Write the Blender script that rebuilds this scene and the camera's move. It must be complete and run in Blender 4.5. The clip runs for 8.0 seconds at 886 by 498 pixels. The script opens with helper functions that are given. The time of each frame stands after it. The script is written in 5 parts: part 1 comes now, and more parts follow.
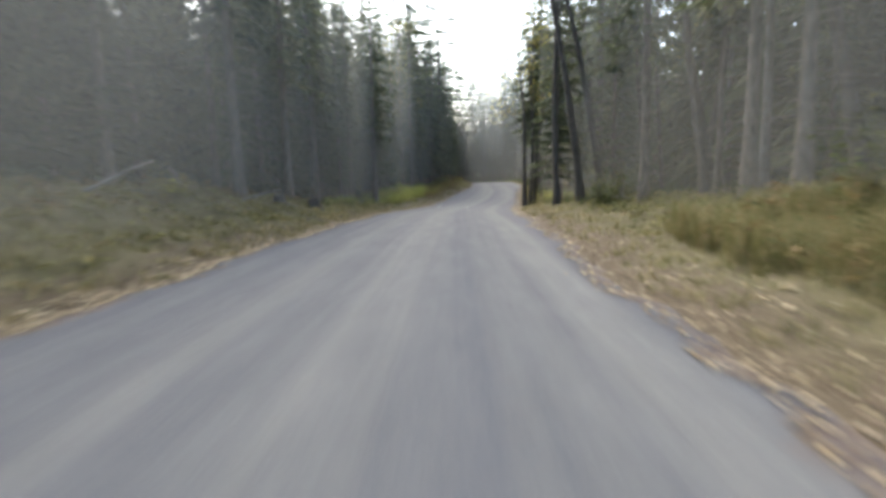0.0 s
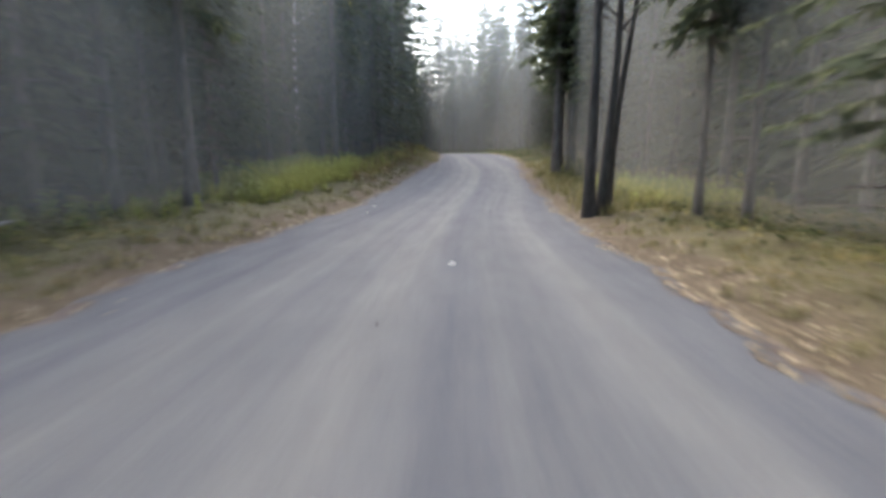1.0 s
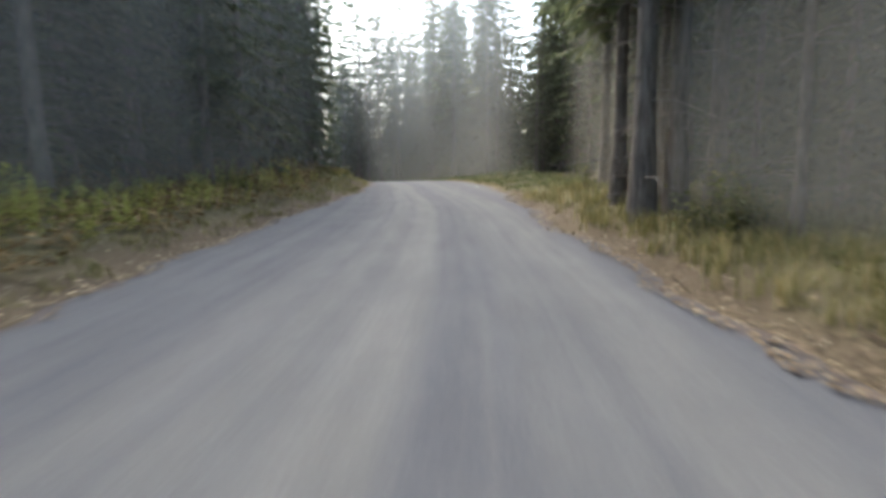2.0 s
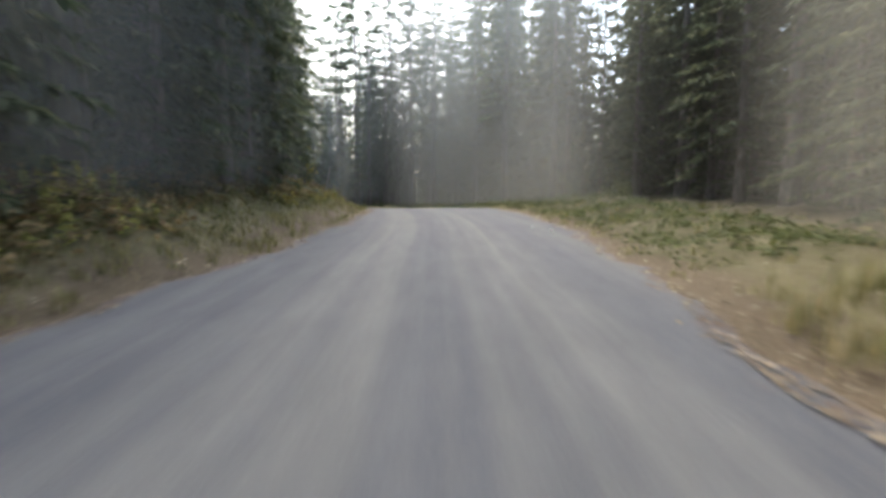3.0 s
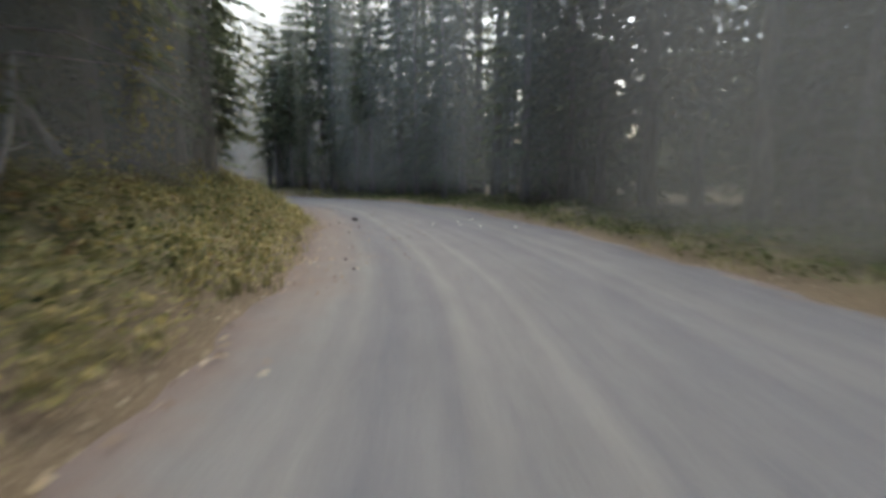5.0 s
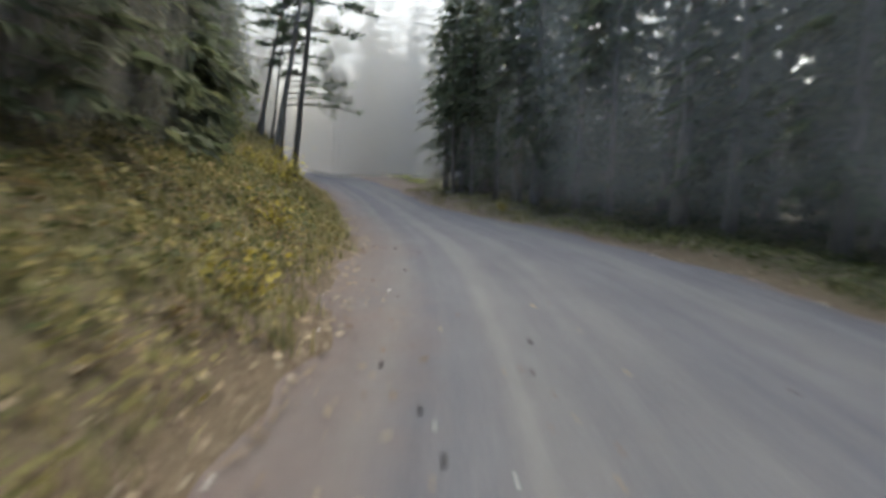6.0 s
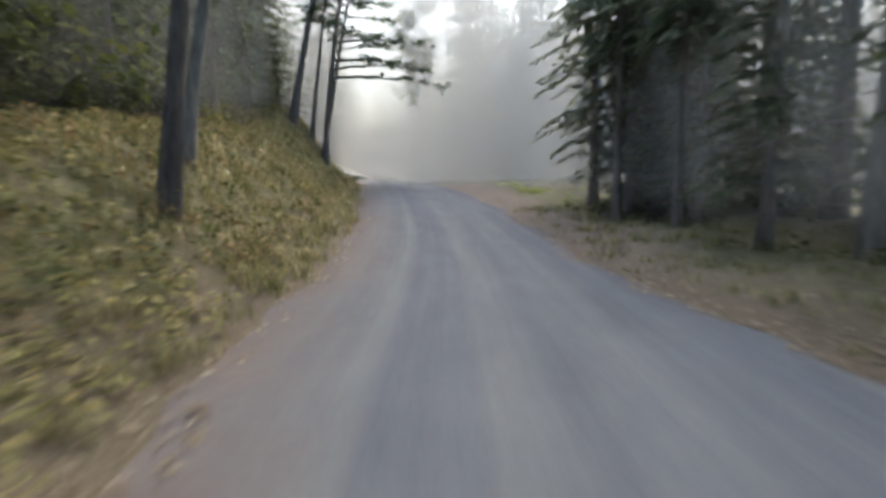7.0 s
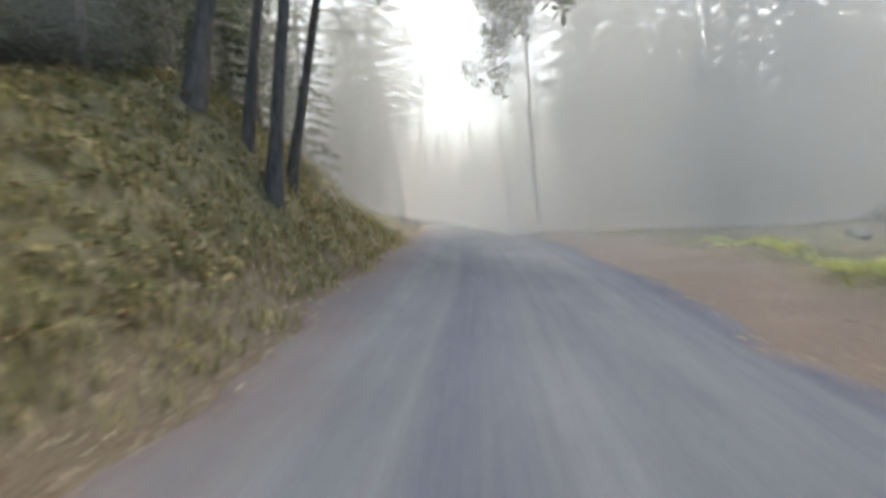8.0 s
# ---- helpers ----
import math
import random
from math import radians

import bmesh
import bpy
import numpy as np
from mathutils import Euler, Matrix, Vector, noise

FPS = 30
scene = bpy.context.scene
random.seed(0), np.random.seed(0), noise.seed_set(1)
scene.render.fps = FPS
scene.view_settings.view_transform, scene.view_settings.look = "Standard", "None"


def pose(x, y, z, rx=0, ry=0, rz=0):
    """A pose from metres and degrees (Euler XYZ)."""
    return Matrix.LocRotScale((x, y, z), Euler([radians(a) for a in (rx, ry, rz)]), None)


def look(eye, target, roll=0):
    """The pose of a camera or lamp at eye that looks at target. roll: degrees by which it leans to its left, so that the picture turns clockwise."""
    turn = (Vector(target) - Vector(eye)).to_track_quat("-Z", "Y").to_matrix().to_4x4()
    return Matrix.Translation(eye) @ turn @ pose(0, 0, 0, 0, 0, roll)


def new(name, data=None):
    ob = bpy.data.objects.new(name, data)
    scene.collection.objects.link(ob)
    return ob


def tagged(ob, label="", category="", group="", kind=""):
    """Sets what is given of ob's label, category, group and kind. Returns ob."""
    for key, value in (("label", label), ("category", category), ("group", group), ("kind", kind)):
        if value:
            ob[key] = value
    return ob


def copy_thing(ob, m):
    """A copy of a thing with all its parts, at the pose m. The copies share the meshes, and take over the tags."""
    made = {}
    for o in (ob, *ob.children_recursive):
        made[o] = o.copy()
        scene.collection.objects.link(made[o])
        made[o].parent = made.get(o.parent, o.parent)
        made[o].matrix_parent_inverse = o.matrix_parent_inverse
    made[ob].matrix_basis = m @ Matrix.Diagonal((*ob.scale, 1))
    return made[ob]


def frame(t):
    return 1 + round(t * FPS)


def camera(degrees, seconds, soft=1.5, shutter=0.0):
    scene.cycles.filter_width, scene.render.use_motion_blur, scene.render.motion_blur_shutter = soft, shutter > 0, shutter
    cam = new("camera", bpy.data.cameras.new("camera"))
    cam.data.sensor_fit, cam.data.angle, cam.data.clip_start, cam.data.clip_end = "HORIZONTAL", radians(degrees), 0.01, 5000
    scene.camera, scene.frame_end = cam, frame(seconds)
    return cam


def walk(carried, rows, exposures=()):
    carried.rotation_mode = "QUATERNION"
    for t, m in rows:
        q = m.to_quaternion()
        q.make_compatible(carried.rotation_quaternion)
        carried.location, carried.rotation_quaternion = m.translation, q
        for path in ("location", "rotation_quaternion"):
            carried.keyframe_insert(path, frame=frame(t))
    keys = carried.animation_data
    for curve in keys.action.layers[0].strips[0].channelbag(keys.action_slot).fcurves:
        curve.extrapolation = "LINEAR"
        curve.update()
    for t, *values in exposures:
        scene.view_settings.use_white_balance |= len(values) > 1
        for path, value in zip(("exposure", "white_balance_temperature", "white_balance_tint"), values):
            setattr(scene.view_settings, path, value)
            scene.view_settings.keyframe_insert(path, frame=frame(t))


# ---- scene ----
cam = camera(76.68, 8.0, soft=3.4, shutter=0.25)
walk(cam, [
    (0.00, look((-0.000, 0.000, 1.350), (0.000, 9.904, -0.034), -1.42)),
    (0.30, look((0.061, 7.746, 1.296), (0.410, 17.659, 0.030), -0.62)),
    (0.50, look((0.328, 12.810, 1.233), (0.714, 22.716, -0.082), -0.27)),
    (0.60, look((0.463, 15.312, 1.186), (0.883, 25.199, -0.254), -0.01)),
    (0.90, look((0.693, 22.680, 0.951), (1.288, 32.492, -0.886), -0.19)),
    (1.00, look((0.794, 25.162, 0.841), (1.486, 34.953, -1.069), 0.16)),
    (1.20, look((1.190, 30.148, 0.598), (2.041, 39.924, -1.332), 0.33)),
    (1.40, look((1.746, 34.669, 0.349), (2.892, 44.422, -1.538), 1.52)),
    (1.50, look((2.089, 36.727, 0.246), (3.441, 46.479, -1.505), 2.01)),
    (1.80, look((2.873, 41.951, 0.040), (4.352, 51.730, -1.435), 0.07)),
    (2.00, look((3.384, 44.926, -0.010), (4.908, 54.717, -1.357), -0.71)),
    (2.20, look((4.026, 47.693, 0.024), (5.739, 57.471, -1.182), -0.01)),
    (2.50, look((4.969, 52.056, 0.119), (6.652, 61.866, -0.850), -0.01)),
    (2.80, look((5.792, 56.762, 0.235), (6.830, 66.651, -0.824), -0.02)),
    (3.05, look((6.100, 60.981, 0.332), (6.733, 70.907, -0.711), -0.06)),
    (3.30, look((6.338, 65.430, 0.432), (6.990, 75.350, -0.646), -0.15)),
    (3.40, look((6.494, 67.265, 0.477), (7.155, 77.183, -0.617), -0.25)),
    (3.50, look((6.658, 69.130, 0.528), (7.336, 79.047, -0.568), -0.25)),
    (3.60, look((6.774, 71.004, 0.569), (7.469, 80.918, -0.542), -0.20)),
    (3.90, look((7.017, 76.619, 0.686), (7.266, 86.548, -0.474), -0.29)),
    (4.20, look((6.794, 82.212, 0.783), (5.966, 92.081, -0.605), -0.04)),
    (4.50, look((6.269, 87.778, 0.743), (4.805, 97.620, -0.844), -0.04)),
    (4.80, look((5.412, 93.297, 0.534), (3.397, 103.033, -1.173), -0.08)),
    (5.05, look((4.423, 97.851, 0.330), (1.829, 107.446, -1.205), -0.20)),
    (5.30, look((3.109, 102.334, 0.202), (-0.249, 111.691, -1.241), -0.51)),
    (5.40, look((2.441, 104.084, 0.175), (-1.285, 113.301, -1.275), 0.07)),
    (5.50, look((1.689, 105.814, 0.133), (-2.456, 114.851, -1.311), 0.49)),
    (5.60, look((0.853, 107.491, 0.120), (-3.656, 116.348, -1.346), 1.19)),
    (5.70, look((0.063, 109.128, 0.070), (-4.815, 117.781, -1.453), 1.16)),
    (5.80, look((-0.742, 110.721, 0.036), (-5.997, 119.149, -1.497), 1.27)),
    (5.90, look((-1.658, 112.223, 0.004), (-7.164, 120.481, -1.582), 1.30)),
    (6.00, look((-2.623, 113.667, -0.044), (-8.388, 121.744, -1.653), 0.93)),
    (6.20, look((-4.639, 116.428, -0.109), (-10.766, 124.226, -1.758), -0.11)),
    (6.50, look((-7.586, 120.501, -0.280), (-14.185, 127.908, -1.907), 0.63)),
    (6.80, look((-10.666, 123.956, -0.477), (-17.613, 131.031, -2.141), 0.00)),
    (7.00, look((-12.982, 126.163, -0.594), (-20.201, 132.993, -2.070), -0.45)),
    (7.10, look((-14.213, 127.310, -0.658), (-21.544, 134.002, -2.240), -0.61)),
    (7.40, look((-18.123, 131.144, -0.742), (-25.763, 137.512, -2.146), -1.11)),
    (7.50, look((-19.473, 132.353, -0.753), (-27.234, 138.605, -1.940), -0.90)),
    (7.70, look((-22.165, 134.712, -0.748), (-30.193, 140.638, -1.769), -0.66)),
    (8.00, look((-26.155, 137.877, -0.679), (-34.494, 143.385, -1.397), -2.26)),
], exposures=[(0.0, 1.98, 6430, 4), (0.5, 1.8, 6430, 5), (1.0, 2.12, 6230, 8), (1.5, 2.0, 6320, 7), (2.0, 2.22, 6480, 4), (3.5, 2.2, 6500, 5), (4.0, 2.06, 6500, 4), (5.5, 2.03, 6520, 4), (6.0, 2.25, 6480, 4), (6.5, 2.57, 6400, 4), (7.0, 2.8, 6480, 4), (8.0, 3.08, 6620, 4)])

# the road: places along its middle line as driven
KNOTS = [
    (-0.27, -20.00, 0.15), (-0.15, -11.00, 0.08), (-0.03, -2.00, 0.02), (0.11, 7.00, -0.06),
    (0.46, 15.99, -0.20), (0.85, 24.98, -0.52), (1.70, 33.94, -0.95), (3.05, 42.84, -1.31),
    (4.85, 51.66, -1.24), (6.05, 60.57, -1.03), (6.65, 69.55, -0.82), (6.90, 78.54, -0.63),
    (6.23, 87.51, -0.58), (4.70, 96.38, -0.96), (1.98, 104.94, -1.19), (-2.20, 112.90, -1.37),
    (-7.47, 120.20, -1.62), (-13.61, 126.76, -1.96), (-20.17, 132.93, -2.09), (-26.16, 137.88, -2.03),
    (-35.72, 145.13, -1.88), (-47.16, 153.19, -1.85), (-62.22, 163.05, -2.06), (-87.89, 178.58, -2.72),
    (-130.67, 204.46, -3.82),
]

# ---------------------------------------------------------------- light
SUN_AZ, SUN_EL = radians(-20), radians(50)
world = bpy.data.worlds.new("world")
scene.world = world
world.use_nodes = True
wn = world.node_tree
sky = wn.nodes.new("ShaderNodeTexSky")
sky.sky_type = "NISHITA"
sky.sun_disc = False
sky.sun_elevation, sky.sun_rotation = SUN_EL, SUN_AZ
sky.air_density, sky.dust_density, sky.ozone_density = 1.0, 4.0, 0.8
wn.links.new(sky.outputs[0], wn.nodes["Background"].inputs[0])
wn.nodes["Background"].inputs[1].default_value = 0.15
sun = new("sun", bpy.data.lights.new("sun", "SUN"))
sun.data.energy, sun.data.angle, sun.data.color = 0.6, radians(60), (1.0, 0.97, 0.93)
sun.matrix_world = look((0, 0, 60), (-math.sin(SUN_AZ) * 60 * math.cos(SUN_EL), -math.cos(SUN_AZ) * 60 * math.cos(SUN_EL), 60 - 60 * math.sin(SUN_EL)))


# ---------------------------------------------------------------- materials
def material(name, rough=0.9):
    mat = bpy.data.materials.new(name)
    mat.use_nodes = True
    bsdf = mat.node_tree.nodes["Principled BSDF"]
    bsdf.inputs["Roughness"].default_value = rough
    bsdf.inputs["Specular IOR Level"].default_value = 0.25
    return mat, mat.node_tree, bsdf


def node(tree, kind, **values):
    n = tree.nodes.new(kind)
    for key, value in values.items():
        n.inputs[key].default_value = value
    return n


def ramp(tree, fac, stops):
    n = tree.nodes.new("ShaderNodeValToRGB")
    els = n.color_ramp.elements
    while len(els) < len(stops):
        els.new(0.5)
    for el, (pos, col) in zip(els, stops):
        el.position, el.color = pos, (*col, 1)
    tree.links.new(fac, n.inputs[0])
    return n.outputs[0]


def noise_of(tree, vec, scale, detail=4.0, rough=0.6):
    n = node(tree, "ShaderNodeTexNoise", Scale=scale, Detail=detail, Roughness=rough)
    if vec is not None:
        tree.links.new(vec, n.inputs["Vector"])
    return n.outputs["Fac"]


def mix(tree, fac, a, b, blend="MIX"):
    n = tree.nodes.new("ShaderNodeMix")
    n.data_type, n.blend_type = "RGBA", blend
    for value, slot in ((fac, 0), (a, 6), (b, 7)):
        if isinstance(value, (float, int)):
            n.inputs[slot].default_value = value
        elif isinstance(value, tuple):
            n.inputs[slot].default_value = (*value, 1)
        else:
            tree.links.new(value, n.inputs[slot])
    return n.outputs[2]


def bump(tree, bsdf, height, strength, distance):
    n = node(tree, "ShaderNodeBump", Strength=strength, Distance=distance)
    tree.links.new(height, n.inputs["Height"])
    tree.links.new(n.outputs[0], bsdf.inputs["Normal"])


def scaled(tree, vec, xyz):
    n = tree.nodes.new("ShaderNodeMapping")
    n.inputs["Scale"].default_value = xyz
    tree.links.new(vec, n.inputs["Vector"])
    return n.outputs[0]


def maths(tree, op, a, b=0.0, clamp=False):
    n = tree.nodes.new("ShaderNodeMath")
    n.operation, n.use_clamp = op, clamp
    for value, slot in ((a, 0), (b, 1)):
        if isinstance(value, (float, int)):
            n.inputs[slot].default_value = value
        else:
            tree.links.new(value, n.inputs[slot])
    return n.outputs[0]


def smooth(tree, value, lo, hi):
    n = tree.nodes.new("ShaderNodeMapRange")
    n.interpolation_type = "SMOOTHSTEP"
    n.inputs["From Min"].default_value, n.inputs["From Max"].default_value = lo, hi
    tree.links.new(value, n.inputs["Value"])
    return n.outputs[0]


def gravel_material():
    """Packed grey gravel: wheel tracks swept pale along the road, loose dark grit between them, earth at the edges."""
    mat, tree, bsdf = material("packed_gravel", 0.92)
    uv = tree.nodes.new("ShaderNodeUVMap").outputs[0]
    sep = tree.nodes.new("ShaderNodeSeparateXYZ")
    tree.links.new(uv, sep.inputs[0])
    along_road = sep.outputs["Y"]
    wander = maths(tree, "MULTIPLY", maths(tree, "SUBTRACT", noise_of(tree, scaled(tree, uv, (0.05, 0.035, 1)), 1.0, 2.0), 0.5), 0.7)
    across = maths(tree, "ADD", sep.outputs["X"], wander)
    comb = tree.nodes.new("ShaderNodeCombineXYZ")
    tree.links.new(across, comb.inputs[0])
    tree.links.new(along_road, comb.inputs[1])
    line = comb.outputs[0]
    # swept wheel tracks, -3 to 5 m from the driven line
    place_across = node(tree, "ShaderNodeMapRange", **{"From Min": -3.0, "From Max": 5.0})
    tree.links.new(across, place_across.inputs["Value"])
    stops = [(-2.9, 0.30), (-2.2, 0.50), (-1.75, 0.28), (-1.3, 0.80), (-0.6, 0.82), (-0.42, 0.26), (0.18, 0.22), (0.36, 0.85),
             (0.52, 0.50), (0.66, 0.85), (0.92, 0.48), (1.06, 0.92), (1.5, 0.82), (1.8, 0.22), (2.5, 0.22), (3.0, 0.50), (3.6, 0.30)]
    swept = ramp(tree, place_across.outputs[0], [((x + 3) / 8, (v, v, v)) for x, v in stops])
    track = noise_of(tree, scaled(tree, line, (1.15, 0.009, 1)), 1.0, 2.5, 0.55)
    streak = noise_of(tree, scaled(tree, line, (3.4, 0.03, 1)), 1.0, 4.0, 0.65)
    grain = noise_of(tree, uv, 34.0, 5.0, 0.75)
    patch = noise_of(tree, uv, 0.8, 5.0, 0.65)
    plain = maths(tree, "SUBTRACT", smooth(tree, along_road, 34.0, 66.0), maths(tree, "MULTIPLY", smooth(tree, along_road, 96.0, 112.0), 0.35))
    mixed = maths(tree, "ADD", track, maths(tree, "MULTIPLY", plain, 0.04))
    col = ramp(tree, mixed, [(0.38, (0.072, 0.077, 0.092)), (0.5, (0.102, 0.105, 0.114)), (0.62, (0.146, 0.146, 0.143))])
    col = mix(tree, 0.16, col, ramp(tree, streak, [(0.34, (0.062, 0.065, 0.076)), (0.66, (0.170, 0.168, 0.164))]))
    col = mix(tree, 0.18, col, ramp(tree, patch, [(0.3, (0.068, 0.070, 0.080)), (0.72, (0.155, 0.154, 0.153))]))
    col = mix(tree, 0.28, col, ramp(tree, grain, [(0.33, (0.040, 0.040, 0.044)), (0.55, (0.116, 0.117, 0.121)), (0.72, (0.225, 0.222, 0.218))]))
    mottle = noise_of(tree, scaled(tree, line, (2.4, 0.5, 1)), 1.0, 5.0, 0.65)
    col = mix(tree, 0.20, col, ramp(tree, mottle, [(0.36, (0.060, 0.063, 0.073)), (0.52, (0.114, 0.115, 0.118)), (0.66, (0.170, 0.168, 0.162))]))
    worn = mix(tree, 0.22, swept, ramp(tree, streak, [(0.36, (0.0, 0.0, 0.0)), (0.64, (1.0, 1.0, 1.0))]))
    gain = ramp(tree, worn, [(0.20, (0.75, 0.78, 0.88)), (0.50, (0.97, 0.97, 0.98)), (0.85, (1.20, 1.19, 1.14))])
    share = maths(tree, "ADD", 0.45, maths(tree, "MULTIPLY", smooth(tree, along_road, 128.0, 146.0), 0.45))
    col = mix(tree, share, col, gain, "MULTIPLY")
    attr = tree.nodes.new("ShaderNodeAttribute")
    attr.attribute_name = "inset"
    edge = maths(tree, "ADD", attr.outputs["Fac"], maths(tree, "MULTIPLY", maths(tree, "SUBTRACT", noise_of(tree, uv, 1.4, 4.0, 0.65), 0.5), 1.3))
    earth = mix(tree, noise_of(tree, uv, 7.0, 4.0, 0.7), (0.092, 0.067, 0.056), (0.158, 0.124, 0.106))
    far_on = maths(tree, "MULTIPLY", smooth(tree, along_road, 92.0, 108.0), smooth(tree, maths(tree, "MULTIPLY", sep.outputs["X"], -1.0), -1.2, 0.2))
    width = maths(tree, "ADD", maths(tree, "MULTIPLY", far_on, 1.0), 0.25)
    fac = maths(tree, "SUBTRACT", 1.0, maths(tree, "DIVIDE", edge, width), clamp=True)
    col = mix(tree, maths(tree, "MULTIPLY", fac, 0.85), col, earth)
    tree.links.new(col, bsdf.inputs["Base Color"])
    bump(tree, bsdf, grain, 0.55, 0.02)
    return mat


def ground_material():
    """Verge and forest floor: straw and leaf litter by the road, mossy grass on the banks, brown needles under the
    trees; tree shade painted into the right verge round the bend.
    """
    mat, tree, bsdf = material("forest_floor", 0.97)
    uv = tree.nodes.new("ShaderNodeUVMap").outputs[0]
    sep = tree.nodes.new("ShaderNodeSeparateXYZ")
    tree.links.new(uv, sep.inputs[0])
    big, mid, fine = noise_of(tree, uv, 0.35, 4.0), noise_of(tree, uv, 2.2, 5.0, 0.65), noise_of(tree, uv, 19.0, 5.0, 0.7)
    grass = ramp(tree, mid, [(0.3, (0.062, 0.063, 0.027)), (0.5, (0.122, 0.112, 0.052)), (0.7, (0.195, 0.168, 0.092))])
    litter = ramp(tree, fine, [(0.3, (0.052, 0.038, 0.026)), (0.5, (0.108, 0.080, 0.053)), (0.7, (0.185, 0.142, 0.096))])
    floor = ramp(tree, mid, [(0.3, (0.050, 0.042, 0.031)), (0.55, (0.115, 0.094, 0.064)), (0.75, (0.140, 0.138, 0.064))])
    d = maths(tree, "ADD", sep.outputs["X"], maths(tree, "MULTIPLY", maths(tree, "SUBTRACT", big, 0.5), 2.2))
    col = mix(tree, smooth(tree, d, 0.5, 1.5), litter, grass)
    side = tree.nodes.new("ShaderNodeAttribute")
    side.attribute_name = "right_side"
    bare = mix(tree, fine, (0.13, 0.090, 0.072), (0.24, 0.180, 0.150))
    col = mix(tree, maths(tree, "MULTIPLY", maths(tree, "MULTIPLY", side.outputs["Fac"], smooth(tree, sep.outputs["Y"], 132.0, 146.0)), maths(tree, "SUBTRACT", 1.0, smooth(tree, d, 1.2, 2.6))), col, bare)
    # shade of the dense trees, put into the right verge's colour as a darker ramp
    verge_shade = ramp(tree, mid, [(0.3, (0.040, 0.042, 0.024)), (0.5, (0.078, 0.075, 0.042)), (0.72, (0.130, 0.112, 0.072))])
    outer = maths(tree, "MULTIPLY", smooth(tree, sep.outputs["Y"], 62.0, 78.0), maths(tree, "SUBTRACT", 1.0, smooth(tree, sep.outputs["Y"], 128.0, 138.0)))
    col = mix(tree, maths(tree, "MULTIPLY", maths(tree, "MULTIPLY", outer, side.outputs["Fac"]), smooth(tree, d, 0.3, 1.3)), col, verge_shade)
    col = mix(tree, smooth(tree, d, 4.0, 7.5), col, floor)
    col = mix(tree, 0.35, col, ramp(tree, fine, [(0.3, (0.045, 0.037, 0.024)), (0.7, (0.23, 0.19, 0.115))]))
    tree.links.new(col, bsdf.inputs["Base Color"])
    bump(tree, bsdf, fine, 0.8, 0.06)
    return mat


def bark_material(name, dark, light, scale=(9, 9, 1.6)):
    mat, tree, bsdf = material(name, 0.95)
    pos = tree.nodes.new("ShaderNodeTexCoord").outputs["Object"]
    a = noise_of(tree, scaled(tree, pos, scale), 1.5, 5.0, 0.7)
    b = noise_of(tree, pos, 0.8, 3.0)
    col = ramp(tree, a, [(0.32, dark), (0.68, light)])
    col = mix(tree, maths(tree, "MULTIPLY", smooth(tree, b, 0.5, 0.7), 0.5), col, (0.10, 0.115, 0.085))
    tree.links.new(col, bsdf.inputs["Base Color"])
    bump(tree, bsdf, a, 0.9, 0.03)
    return mat


def birch_material():
    mat, tree, bsdf = material("birch_bark", 0.8)
    pos = tree.nodes.new("ShaderNodeTexCoord").outputs["Object"]
    a = noise_of(tree, scaled(tree, pos, (3, 3, 14)), 1.0, 4.0, 0.7)
    col = ramp(tree, a, [(0.36, (0.05, 0.045, 0.04)), (0.46, (0.42, 0.40, 0.37)), (0.8, (0.56, 0.54, 0.50))])
    tree.links.new(col, bsdf.inputs["Base Color"])
    bump(tree, bsdf, a, 0.4, 0.02)
    return mat


def leaf_material(name, stops, clear=0.25):
    """Foliage: each leaf or spray its own shade, light passing through it."""
    mat, tree, bsdf = material(name, 0.75)
    isl = tree.nodes.new("ShaderNodeNewGeometry").outputs["Random Per Island"]
    own = tree.nodes.new("ShaderNodeObjectInfo").outputs["Random"]
    mixed = maths(tree, "ADD", maths(tree, "MULTIPLY", isl, 0.7), maths(tree, "MULTIPLY", own, 0.3))
    col = ramp(tree, mixed, stops)
    tree.links.new(col, bsdf.inputs["Base Color"])
    trans = tree.nodes.new("ShaderNodeBsdfTranslucent")
    tree.links.new(col, trans.inputs["Color"])
    m = tree.nodes.new("ShaderNodeMixShader")
    m.inputs[0].default_value = clear
    tree.links.new(bsdf.outputs[0], m.inputs[1])
    tree.links.new(trans.outputs[0], m.inputs[2])
    tree.links.new(m.outputs[0], tree.nodes["Material Output"].inputs[0])
    return mat


def stone_material(name, dark, light):
    mat, tree, bsdf = material(name, 0.9)
    pos = tree.nodes.new("ShaderNodeTexCoord").outputs["Object"]
    a = noise_of(tree, pos, 14.0, 5.0, 0.7)
    tree.links.new(ramp(tree, a, [(0.3, dark), (0.7, light)]), bsdf.inputs["Base Color"])
    bump(tree, bsdf, a, 0.6, 0.02)
    return mat


